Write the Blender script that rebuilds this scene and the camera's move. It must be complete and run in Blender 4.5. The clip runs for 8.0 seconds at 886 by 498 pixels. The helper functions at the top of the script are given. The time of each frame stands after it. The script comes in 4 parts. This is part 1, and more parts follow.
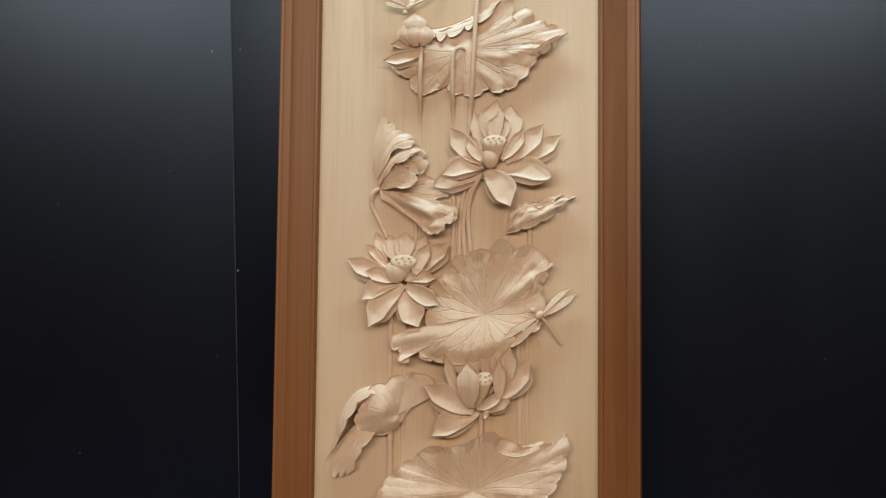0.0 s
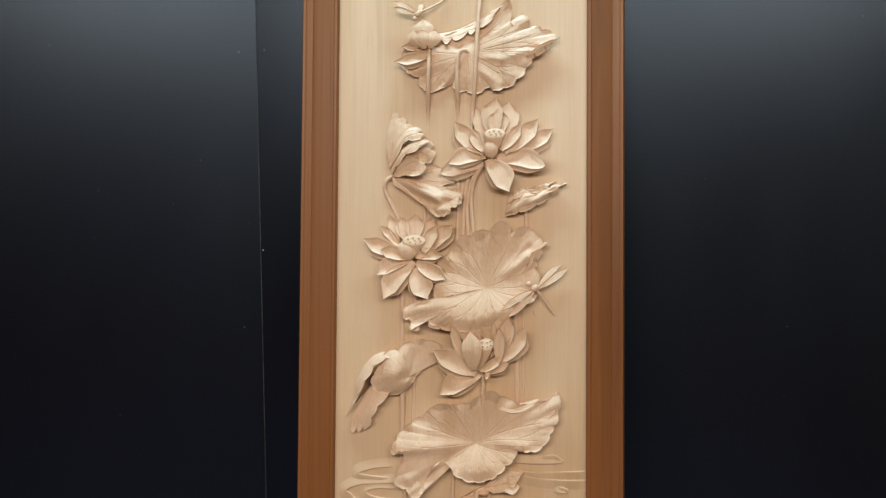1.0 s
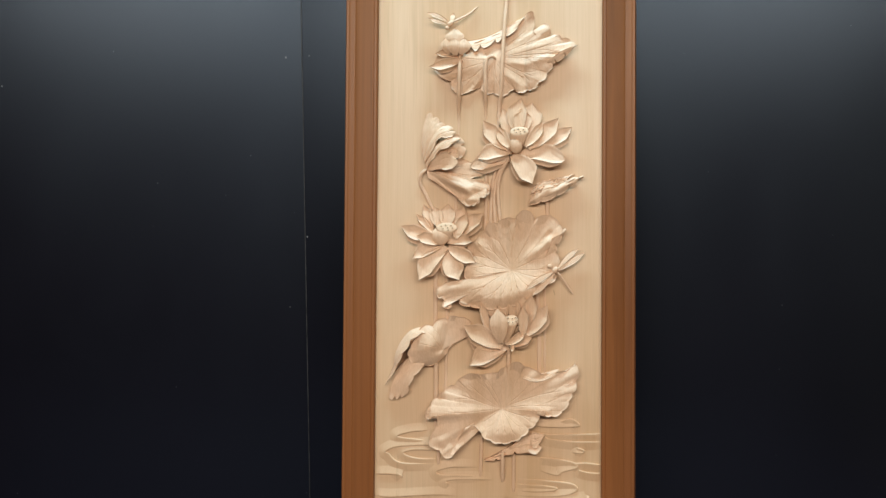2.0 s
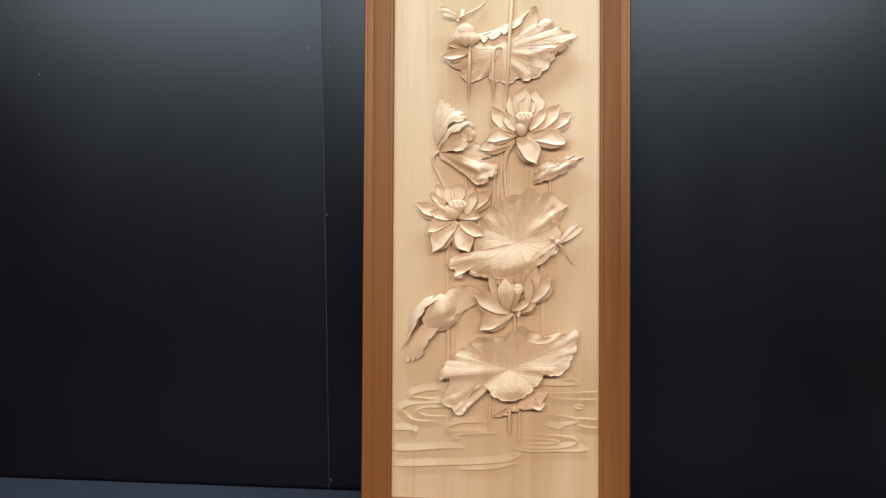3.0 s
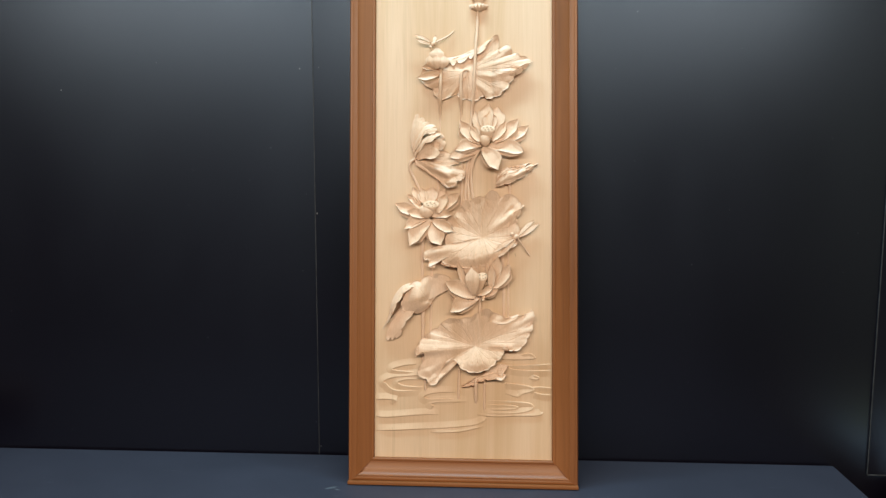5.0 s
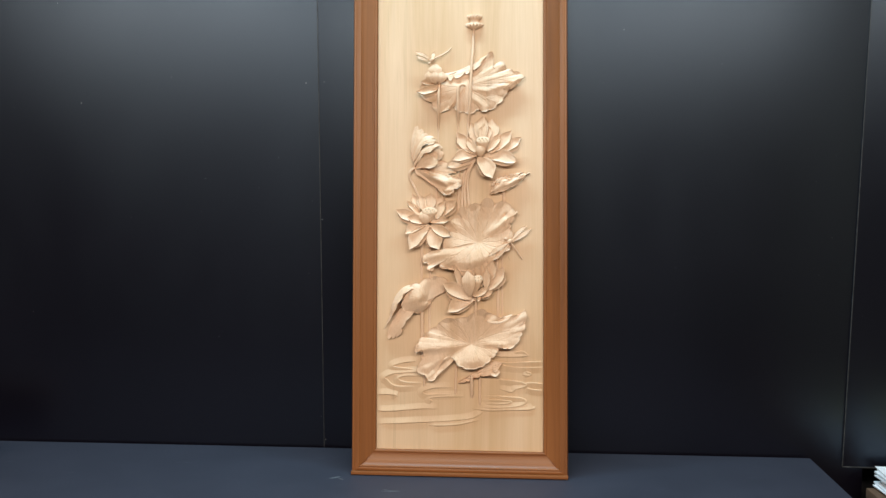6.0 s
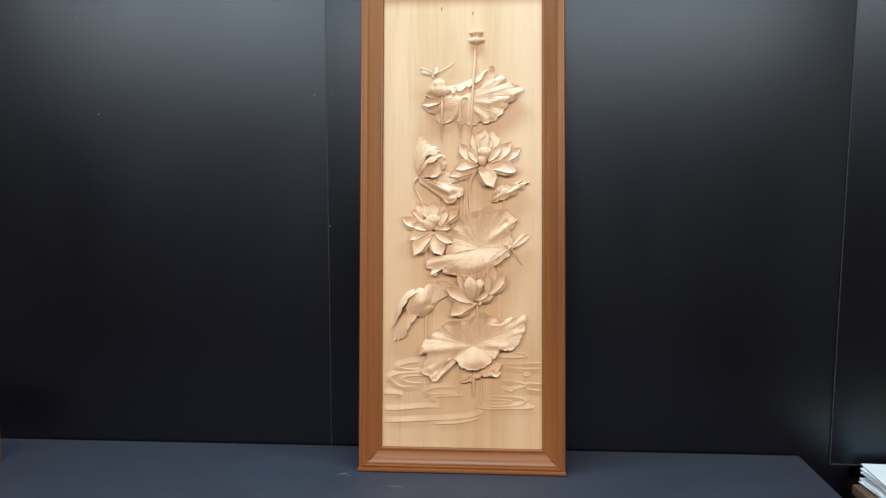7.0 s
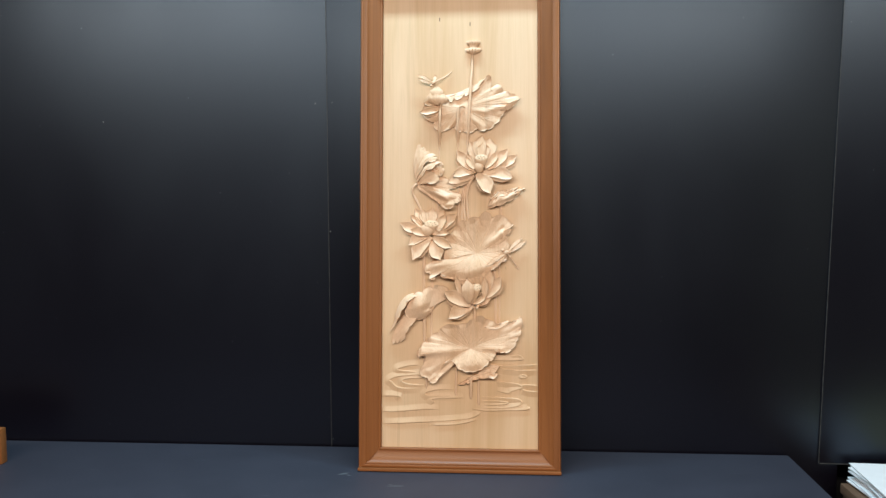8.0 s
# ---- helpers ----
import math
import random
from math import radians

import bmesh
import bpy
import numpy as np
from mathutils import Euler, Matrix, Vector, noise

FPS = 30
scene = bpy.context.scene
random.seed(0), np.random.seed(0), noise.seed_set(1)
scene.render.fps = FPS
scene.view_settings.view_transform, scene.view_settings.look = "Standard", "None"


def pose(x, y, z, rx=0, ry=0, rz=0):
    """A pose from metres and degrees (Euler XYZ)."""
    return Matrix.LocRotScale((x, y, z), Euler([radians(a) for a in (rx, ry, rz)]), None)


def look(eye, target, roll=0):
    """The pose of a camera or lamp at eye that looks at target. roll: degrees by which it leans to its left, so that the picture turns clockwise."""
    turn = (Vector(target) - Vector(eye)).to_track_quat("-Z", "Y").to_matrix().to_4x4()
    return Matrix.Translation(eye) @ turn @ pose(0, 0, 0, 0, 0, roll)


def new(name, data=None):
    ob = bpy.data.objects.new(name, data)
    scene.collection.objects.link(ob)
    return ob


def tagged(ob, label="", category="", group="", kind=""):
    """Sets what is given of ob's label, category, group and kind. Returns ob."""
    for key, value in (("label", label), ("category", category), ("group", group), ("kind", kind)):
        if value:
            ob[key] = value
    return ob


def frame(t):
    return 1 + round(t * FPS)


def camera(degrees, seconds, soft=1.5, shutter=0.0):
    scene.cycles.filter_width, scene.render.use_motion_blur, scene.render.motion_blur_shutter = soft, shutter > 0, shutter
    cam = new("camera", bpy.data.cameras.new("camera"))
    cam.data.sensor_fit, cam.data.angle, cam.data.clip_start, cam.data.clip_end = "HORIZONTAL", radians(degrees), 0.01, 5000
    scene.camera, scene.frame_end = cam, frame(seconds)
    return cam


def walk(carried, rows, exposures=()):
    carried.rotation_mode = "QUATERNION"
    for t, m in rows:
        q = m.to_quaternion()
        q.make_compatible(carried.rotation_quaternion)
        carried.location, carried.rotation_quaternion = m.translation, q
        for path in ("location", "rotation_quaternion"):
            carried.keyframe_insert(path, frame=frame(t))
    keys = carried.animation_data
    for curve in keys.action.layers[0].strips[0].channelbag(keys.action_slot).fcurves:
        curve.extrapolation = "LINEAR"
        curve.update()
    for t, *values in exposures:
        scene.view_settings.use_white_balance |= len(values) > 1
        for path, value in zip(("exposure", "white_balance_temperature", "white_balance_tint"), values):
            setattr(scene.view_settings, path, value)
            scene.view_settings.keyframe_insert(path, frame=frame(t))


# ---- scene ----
cam = camera(58.8, 8.0, 1.4)
PATH = [
    (0, (0.1205, -0.9436, 1.418), (-0.1399, 1.034, 1.286), -0.3),
    (0.5, (0.1186, -1.019, 1.42), (-0.1254, 0.9589, 1.261), -0.3),
    (1, (0.1188, -1.076, 1.423), (-0.1247, 0.9009, 1.249), -0.4),
    (1.5, (0.1098, -1.144, 1.425), (-0.1453, 0.8314, 1.247), -0.4),
    (3, (0.063, -1.343, 1.392), (-0.156, 0.636, 1.197), -0.4),
    (3.5, (0.058, -1.395, 1.389), (-0.115, 0.588, 1.192), -0.3),
    (4, (0.067, -1.452, 1.396), (-0.081, 0.533, 1.195), -0.4),
    (4.5, (0.077, -1.514, 1.399), (-0.076, 0.47, 1.199), -0.4),
    (6, (0.108, -1.68, 1.41), (-0.056, 0.305, 1.227), -0.4),
    (6.5, (0.106, -1.716, 1.414), (-0.061, 0.269, 1.235), -0.4),
    (7, (0.111, -1.756, 1.426), (-0.057, 0.229, 1.248), -0.4),
    (7.5, (0.118, -1.771, 1.424), (-0.045, 0.215, 1.251), -0.5),
    (8, (0.107, -1.8, 1.432), (-0.048, 0.187, 1.264), -0.4),
]
walk(cam, [(t, look(eye, target, roll)) for t, eye, target, roll in PATH],
     exposures=[(0.0, -0.07), (0.5, 0.04), (1.0, 0.12), (1.5, 0.18), (3.0, 0.43), (3.5, 0.46), (4.5, 0.47), (8.0, 0.5)])

# ---- light ----
world = bpy.data.worlds.new("world")
scene.world = world
world.use_nodes = True
world.node_tree.nodes["Background"].inputs[0].default_value = (0.9, 0.95, 1.0, 1)
world.node_tree.nodes["Background"].inputs[1].default_value = 0.02


def area_lamp(name, m, sx, sy, watts, colour):
    data = bpy.data.lights.new(name, "AREA")
    data.shape, data.size, data.size_y, data.energy, data.color = "RECTANGLE", sx, sy, watts, colour
    ob = new(name, data)
    ob.matrix_world = m
    return ob


area_lamp("ceiling_lamp_light", pose(-0.10, -0.03, 2.86), 1.1, 0.08, 34, (0.50, 0.82, 1.0))
area_lamp("room_lamp_light", pose(0.08, -2.75, 2.84, 18, 0, 0), 5.0, 0.8, 180, (1.0, 0.91, 0.81))


# ---- materials ----
def material(name, rough=0.5, spec=0.5):
    m = bpy.data.materials.new(name)
    m.use_nodes = True
    b = m.node_tree.nodes["Principled BSDF"]
    b.inputs["Roughness"].default_value = rough
    b.inputs["Specular IOR Level"].default_value = spec
    return m, m.node_tree, b


def noise_node(nt, scale, stretch, detail=6.0, rough=0.6, distort=0.0):
    tc = nt.nodes.new("ShaderNodeTexCoord")
    mp = nt.nodes.new("ShaderNodeMapping")
    mp.inputs["Scale"].default_value = stretch
    n = nt.nodes.new("ShaderNodeTexNoise")
    n.inputs["Scale"].default_value = scale
    n.inputs["Detail"].default_value = detail
    n.inputs["Roughness"].default_value = rough
    n.inputs["Distortion"].default_value = distort
    nt.links.new(tc.outputs["Object"], mp.inputs["Vector"])
    nt.links.new(mp.outputs["Vector"], n.inputs["Vector"])
    return n


def ramp(nt, source, stops):
    r = nt.nodes.new("ShaderNodeValToRGB")
    while len(r.color_ramp.elements) < len(stops):
        r.color_ramp.elements.new(0.5)
    for e, (p, c) in zip(r.color_ramp.elements, stops):
        e.position, e.color = p, (*c, 1)
    nt.links.new(source, r.inputs["Fac"])
    return r


def mix(nt, kind, fac, a, b):
    x = nt.nodes.new("ShaderNodeMix")
    x.data_type, x.blend_type = "RGBA", kind
    if isinstance(fac, (int, float)):
        x.inputs["Factor"].default_value = fac
    else:
        nt.links.new(fac, x.inputs["Factor"])
    nt.links.new(a, x.inputs["A"])
    if isinstance(b, tuple):
        x.inputs["B"].default_value = (*b, 1)
    else:
        nt.links.new(b, x.inputs["B"])
    return x.outputs["Result"]


def bump(nt, bsdf, height, strength, distance):
    b = nt.nodes.new("ShaderNodeBump")
    b.inputs["Strength"].default_value = strength
    b.inputs["Distance"].default_value = distance
    nt.links.new(height, b.inputs["Height"])
    nt.links.new(b.outputs["Normal"], bsdf.inputs["Normal"])


def wood(name, pale, mid, dark, rough, grain, flecks=False, spec=0.4, across=False, tooled=0.0, streaks=0.5):
    """Wood with the grain along the object's z: broad bands, fine fibres and a few dark flecks."""
    m, nt, b = material(name, rough, spec)
    bands = noise_node(nt, 1.0, (13 * grain, 13 * grain, 0.7), 5, 0.6, 0.7)
    fibres = noise_node(nt, 1.0, (900 * grain, 900 * grain, 12.0), 4, 0.6)
    streak = noise_node(nt, 1.0, (110 * grain, 110 * grain, 3.2), 3, 0.6, 0.5)
    patches = noise_node(nt, 1.0, (6.0, 6.0, 1.6), 3, 0.5, 0.4)
    blotch = noise_node(nt, 7.0, (1, 1, 0.5), 3, 0.5)
    if across:
        for n in (bands, fibres, streak, patches):
            sc = n.inputs["Vector"].links[0].from_node.inputs["Scale"]
            x, y, z = sc.default_value
            sc.default_value = (z, y, x)
    c = ramp(nt, bands.outputs["Fac"], [(0.3, dark), (0.5, mid), (0.72, pale)]).outputs["Color"]
    f = ramp(nt, fibres.outputs["Fac"], [(0.3, (0.88, 0.85, 0.81)), (0.6, (1, 1, 1))]).outputs["Color"]
    c = mix(nt, "MULTIPLY", 0.85 if tooled else 0.5, c, f)
    # short dark streaks, gathered in a few places
    k = ramp(nt, streak.outputs["Fac"], [(0.32, (1, 1, 1)), (0.48, (0, 0, 0))]).outputs["Color"]
    where = ramp(nt, patches.outputs["Fac"], [(0.46, (0, 0, 0)), (0.68, (streaks,) * 3)]).outputs["Color"]
    c = mix(nt, "MIX", mix(nt, "MULTIPLY", 1.0, k, where), c, tuple(0.55 * q for q in dark))
    g = ramp(nt, blotch.outputs["Fac"], [(0.3, (0.93, 0.91, 0.88)), (0.7, (1.03, 1.03, 1.03))]).outputs["Color"]
    c = mix(nt, "MULTIPLY", 0.8, c, g)
    if flecks:
        k = noise_node(nt, 1.0, (95, 95, 22), 2, 0.4)
        kr = ramp(nt, k.outputs["Fac"], [(0.80, (0, 0, 0)), (0.83, (1, 1, 1))]).outputs["Color"]
        c = mix(nt, "MIX", kr, c, (0.16, 0.09, 0.045))
    nt.links.new(c, b.inputs["Base Color"])
    r = ramp(nt, blotch.outputs["Fac"], [(0.2, (rough - 0.08,) * 3), (0.8, (rough + 0.1,) * 3)])
    nt.links.new(r.outputs["Color"], b.inputs["Roughness"])
    b.inputs["Coat Weight"].default_value = 0.08
    b.inputs["Coat Roughness"].default_value = 0.35
    bump(nt, b, fibres.outputs["Fac"], 0.2 if tooled else 0.12, 0.0004)
    if tooled:
        # shallow marks of the chisel
        marks = noise_node(nt, 150.0, (1.0, 1.0, 0.6), 3, 0.55, 0.6)
        second = nt.nodes.new("ShaderNodeBump")
        second.inputs["Strength"].default_value = tooled
        second.inputs["Distance"].default_value = 0.0012
        nt.links.new(marks.outputs["Fac"], second.inputs["Height"])
        first = b.inputs["Normal"].links[0].from_node
        nt.links.new(first.outputs["Normal"], second.inputs["Normal"])
        nt.links.new(second.outputs["Normal"], b.inputs["Normal"])
    return m


BOARD_WOOD = wood("pale_board_wood", (0.72, 0.509, 0.335), (0.666, 0.450, 0.276), (0.575, 0.363, 0.196), 0.45, 1.0, True, streaks=0.38)
CARVED_WOOD = wood("carved_wood", (0.79, 0.565, 0.40), (0.735, 0.50, 0.335), (0.64, 0.41, 0.25), 0.52, 1.1, spec=0.42, tooled=0.5, streaks=0.45)
FRAME_WOOD = wood("frame_wood", (0.30, 0.110, 0.033), (0.24, 0.083, 0.0235), (0.165, 0.055, 0.0155), 0.44, 2.2, spec=0.3)
RAIL_WOOD = wood("rail_wood", (0.30, 0.110, 0.033), (0.24, 0.083, 0.0235), (0.165, 0.055, 0.0155), 0.44, 2.2, spec=0.3, across=True)
PALE_WOOD = wood("pale_seed_head_wood", (0.80, 0.61, 0.43), (0.76, 0.56, 0.38), (0.70, 0.49, 0.32), 0.5, 0.8)
# dark brown: the splits' own colour, and painted shade for the seed pits
PIT_SHADE_SPLIT_WOOD = wood("pit_shade_and_split_wood", (0.22, 0.14, 0.085), (0.17, 0.10, 0.06), (0.12, 0.07, 0.04), 0.5, 0.8)


def black_laminate(name):
    m, nt, b = material(name, 0.42, 0.67)
    b.inputs["Specular Tint"].default_value = (0.62, 0.80, 1.0, 1)
    n = noise_node(nt, 3.0, (1, 1, 1), 5, 0.6)
    c = ramp(nt, n.outputs["Fac"], [(0.3, (0.0020, 0.0007, 0.0028)), (0.7, (0.0030, 0.0013, 0.0040))]).outputs["Color"]
    dust = noise_node(nt, 140.0, (1, 1, 0.6), 2, 0.5)
    d = ramp(nt, dust.outputs["Fac"], [(0.755, (0, 0, 0)), (0.79, (1, 1, 1))]).outputs["Color"]
    c = mix(nt, "MIX", d, c, (0.10, 0.10, 0.11))
    nt.links.new(c, b.inputs["Base Color"])
    smear = noise_node(nt, 2.2, (1, 1, 0.5), 4, 0.55)
    r = ramp(nt, smear.outputs["Fac"], [(0.3, (0.32,) * 3), (0.7, (0.40,) * 3)])
    nt.links.new(r.outputs["Color"], b.inputs["Roughness"])
    fine = noise_node(nt, 500.0, (1, 1, 1), 2, 0.5)
    bump(nt, b, fine.outputs["Fac"], 0.05, 0.0003)
    return m


def table_paint():
    m, nt, b = material("table_paint", 0.6, 0.4)
    n = noise_node(nt, 5.0, (1, 1.4, 1), 6, 0.6)
    c = ramp(nt, n.outputs["Fac"], [(0.3, (0.025, 0.026, 0.039)), (0.7, (0.034, 0.035, 0.051))]).outputs["Color"]
    s = noise_node(nt, 26.0, (0.5, 3.5, 1), 3, 0.5)
    k = ramp(nt, s.outputs["Fac"], [(0.70, (0, 0, 0)), (0.82, (0.6, 0.6, 0.6))]).outputs["Color"]
    c = mix(nt, "MIX", k, c, (0.16, 0.17, 0.19))
    nt.links.new(c, b.inputs["Base Color"])
    fine = noise_node(nt, 700.0, (1, 1, 1), 2, 0.5)
    bump(nt, b, fine.outputs["Fac"], 0.15, 0.0004)
    return m


def plain(name, colour, rough, scale=8.0, spread=0.12):
    m, nt, b = material(name, rough)
    n = noise_node(nt, scale, (1, 1, 1), 5, 0.6)
    lo, hi = tuple(c * (1 - spread) for c in colour), tuple(c * (1 + spread) for c in colour)
    c = ramp(nt, n.outputs["Fac"], [(0.3, lo), (0.7, hi)])
    nt.links.new(c.outputs["Color"], b.inputs["Base Color"])
    return m


LAMINATE = black_laminate("black_laminate")
TABLE_PAINT = table_paint()
GLUE = plain("dried_glue", (0.17, 0.175, 0.18), 0.6, 300.0, 0.3)
SCUFFED = plain("scuffed_paint", (0.085, 0.092, 0.105), 0.55, 200.0, 0.4)
# uneven grey that stands in for light caught on the panel edges
EDGE_GLINT = plain("panel_edge_glint", (0.034, 0.036, 0.038), 0.5, 45.0, 0.75)
DARK = plain("dark_wall_paint", (0.012, 0.011, 0.013), 0.8)
# kept dark so that the black panels reflect little
ROOM_PAINT = plain("room_paint", (0.066, 0.064, 0.063), 0.8, 2.0, 0.05)
# pale green, to brighten what the black panels reflect on the right
BOUNCE_PAINT = plain("bounce_wall_paint", (0.27, 0.29, 0.22), 0.8, 2.0, 0.05)
CEILING_PAINT = plain("ceiling_paint", (0.6, 0.6, 0.58), 0.85, 2.0, 0.05)
FLOOR_TILE = plain("floor_paint", (0.040, 0.037, 0.036), 0.45, 4.0, 0.2)
PAPER = plain("paper", (0.78, 0.78, 0.80), 0.7, 30.0, 0.03)
PAPER_YELLOW = plain("yellow_paper", (0.80, 0.75, 0.42), 0.7, 30.0, 0.03)
CARTON = plain("brown_board", (0.13, 0.07, 0.04), 0.65, 20.0, 0.2)


# ---- builders ----
def box(bm, x0, x1, y0, y1, z0, z1, bevel=0.0):
    res = bmesh.ops.create_cube(bm, size=1.0)
    vs = res["verts"]
    for v in vs:
        v.co = Vector((x0 + (v.co.x + 0.5) * (x1 - x0), y0 + (v.co.y + 0.5) * (y1 - y0), z0 + (v.co.z + 0.5) * (z1 - z0)))
    if bevel:
        edges = list({e for v in vs for e in v.link_edges})
        bmesh.ops.bevel(bm, geom=edges, offset=bevel, segments=2, profile=0.6, affect="EDGES")
    return bm


def mesh_object(name, bm, mat, smooth=40.0):
    bmesh.ops.recalc_face_normals(bm, faces=bm.faces)
    me = bpy.data.meshes.new(name)
    bm.to_mesh(me)
    bm.free()
    if smooth:
        for p in me.polygons:
            p.use_smooth = True
        me.set_sharp_from_angle(angle=radians(smooth))
    me.materials.append(mat)
    return new(name, me)


def part(name, bm, mat, parent, label="", smooth=40.0):
    ob = mesh_object(name, bm, mat, smooth)
    ob.parent = parent
    if label:
        tagged(ob, label)
    return ob


def structure(name, boxes, mat, label, category, bevel=0.0):
    bm = bmesh.new()
    for b in boxes:
        box(bm, *b, bevel)
    return tagged(mesh_object(name, bm, mat, 30.0 if bevel else 0), label, category, kind="structure")


def spline(points, n, closed=False):
    """n points along a smooth curve through the given ones."""
    p = [np.array(q, float) for q in points]
    k = len(p)
    out = []
    spans = k if closed else k - 1
    for i in range(n):
        s = i * spans / (n if closed else n - 1)
        j = min(int(s), spans - 1)
        f = s - j
        if closed:
            a, b, c, d = p[(j - 1) % k], p[j % k], p[(j + 1) % k], p[(j + 2) % k]
        else:
            b, c = p[j], p[j + 1]
            a = p[j - 1] if j else 2 * b - c
            d = p[j + 2] if j + 2 < k else 2 * c - b
        out.append(0.5 * (2 * b + (c - a) * f + (2 * a - 5 * b + 4 * c - d) * f * f + (3 * b - a - 3 * c + d) * f ** 3))
    return out


RELIEF = 0.66  # how deep the carving is, against its drawing
FACE = -0.024  # the board's face lies this far behind the front of its frame


def at(u, v, h):
    """A place on the carving: millimetres across from its middle, up from its foot and out from the board's face."""
    return Vector((u * 0.001, -(FACE + RELIEF * h * 0.001), v * 0.001))


def skin(bm, rows, closed=False):
    """Quads over a grid of vertices."""
    for a, b in zip(rows, rows[1:]):
        n = len(a)
        for i in range(n if closed else n - 1):
            j = (i + 1) % n
            bm.faces.new((a[i], a[j], b[j], b[i]))


def slab(rows, thick, foot=None):
    """A shell from a grid of (u, v, h): its face, a rounded edge and a back that lies thick behind it, or that tapers to foot."""
    bm = bmesh.new()
    n, m = len(rows), len(rows[0])
    top = [[bm.verts.new(at(*p)) for p in r] for r in rows]
    skin(bm, top)
    ring = [(0, j) for j in range(m)] + [(i, m - 1) for i in range(1, n)] + [(n - 1, j) for j in range(m - 2, -1, -1)] + [(i, 0) for i in range(n - 2, 0, -1)]
    mid = np.mean([rows[i][j] for i in range(n) for j in range(m)], axis=0)
    loops = [[top[i][j] for i, j in ring]]
    for back, shrink in ((thick * 0.5, 0.006), (thick, 0.03), (thick * 2.2, 0.22)):
        loop = []
        for i, j in ring:
            u, v, h = rows[i][j]
            loop.append(bm.verts.new(at(u + (mid[0] - u) * shrink, v + (mid[1] - v) * shrink, max(h - back, -0.5))))
        loops.append(loop)
    if foot is not None:
        loops.append([bm.verts.new(at(rows[i][j][0] * 0.6 + mid[0] * 0.4, rows[i][j][1] * 0.6 + mid[1] * 0.4, foot)) for i, j in ring])
    skin(bm, loops, closed=True)
    bm.faces.new(loops[-1])
    return bm


def petal_rows(base, tip, wl, wr, bow=0.0, arch=4.0, cup=3.0, blunt=0.0, hull=None, n=23, m=17):
    """A petal's face: from base to tip, wl and wr wide to either side of its rib, bowed sideways, arched outward and cupped.
    hull: how much of its lower side is the rounded outside, below a sharp rim; by itself where the petal lies across."""
    b, t = np.array(base, float), np.array(tip, float)
    d = t - b
    length = math.hypot(d[0], d[1])
    side = np.array([-d[1], d[0]]) / max(length, 1e-6)
    if hull is None:
        hull = -math.copysign(min(0.42, 0.6 * abs(side[1])), side[1]) if abs(side[1]) > 0.3 else 0.0
    low, share = (1 if hull > 0 else -1), abs(hull)
    outer = 5 if share else 0
    rows = []
    for i in range(n):
        s = i / (n - 1)
        c = b + d * s
        c[:2] += side * bow * 4 * s * (1 - s)
        c[2] += arch * (0.55 if share else 1.0) * 4 * s * (1 - s) + 3.2 * (max(0.0, s - 0.72) / 0.28) ** 1.5
        taper = 0.56 - 0.26 * blunt
        wide = (max(s, 0.03) ** 0.72 * (1 - s) ** taper) / ((0.72 / (0.72 + taper)) ** 0.72 * (taper / (0.72 + taper)) ** taper)
        wide = (1.25 - 0.10 * blunt) * max(wide, 0.34 * (1 - s) ** 2) * (1 - 0.88 * (1 - blunt) * max(0.0, (s - 0.70) / 0.30) ** 1.15)
        crest = 1 - share * math.sin(math.pi * (0.06 + 0.9 * s)) ** 0.7
        row = []
        for j in range(m):
            if j < outer:
                x, q, r = 1 - (1 - crest) * j / outer, 0.0, 1 - j / outer
            else:
                q, r = (j - outer) / (m - 1 - outer), 0.0
                x = crest - (crest + 1) * q
            x *= low
            w = (wl if x > 0 else wr) * (1 + (0.2 if x * low > 0 and share else 0.0)) * wide
            p = c.copy()
            p[:2] += side * x * w
            p[2] -= 0.22 * x * w * side[1]
            if share:
                depth = 5.0 + 1.1 * abs(cup)
                p[2] += 2.2 * math.sin(math.pi * s) ** 0.5 - depth * math.sin(0.5 * math.pi * r) ** 0.85 * min(1.0, wide)
                p[2] -= (2.6 + 0.55 * abs(cup)) * math.sin(math.pi * min(1.0, 1.1 * q) ** 0.8) ** 0.7 * min(1.0, wide)
            else:
                p[2] += (cup if cup > 0 else 0.6 * cup) * (x * x - 0.4) * wide - 0.7 * math.exp(-(x / 0.12) ** 2) * s
            p[2] += 1.0 * max(0.0, q - 0.85 if share else abs(x) - 0.8) / (0.15 if share else 0.2)
            p[2] += 0.5 * noise.noise(Vector((p[0] * 0.12, p[1] * 0.12, b[0])))
            row.append(p)
        rows.append(row if low > 0 else row[::-1])
    return rows


def petal(parent, base, tip, wl, wr, bow=0.0, arch=4.0, cup=3.0, blunt=0.0, name="petal", thick=2.0, hull=None):
    return part(name, slab(petal_rows(base, tip, wl, wr, bow, arch, cup, blunt, hull), thick), CARVED_WOOD, parent, smooth=24)


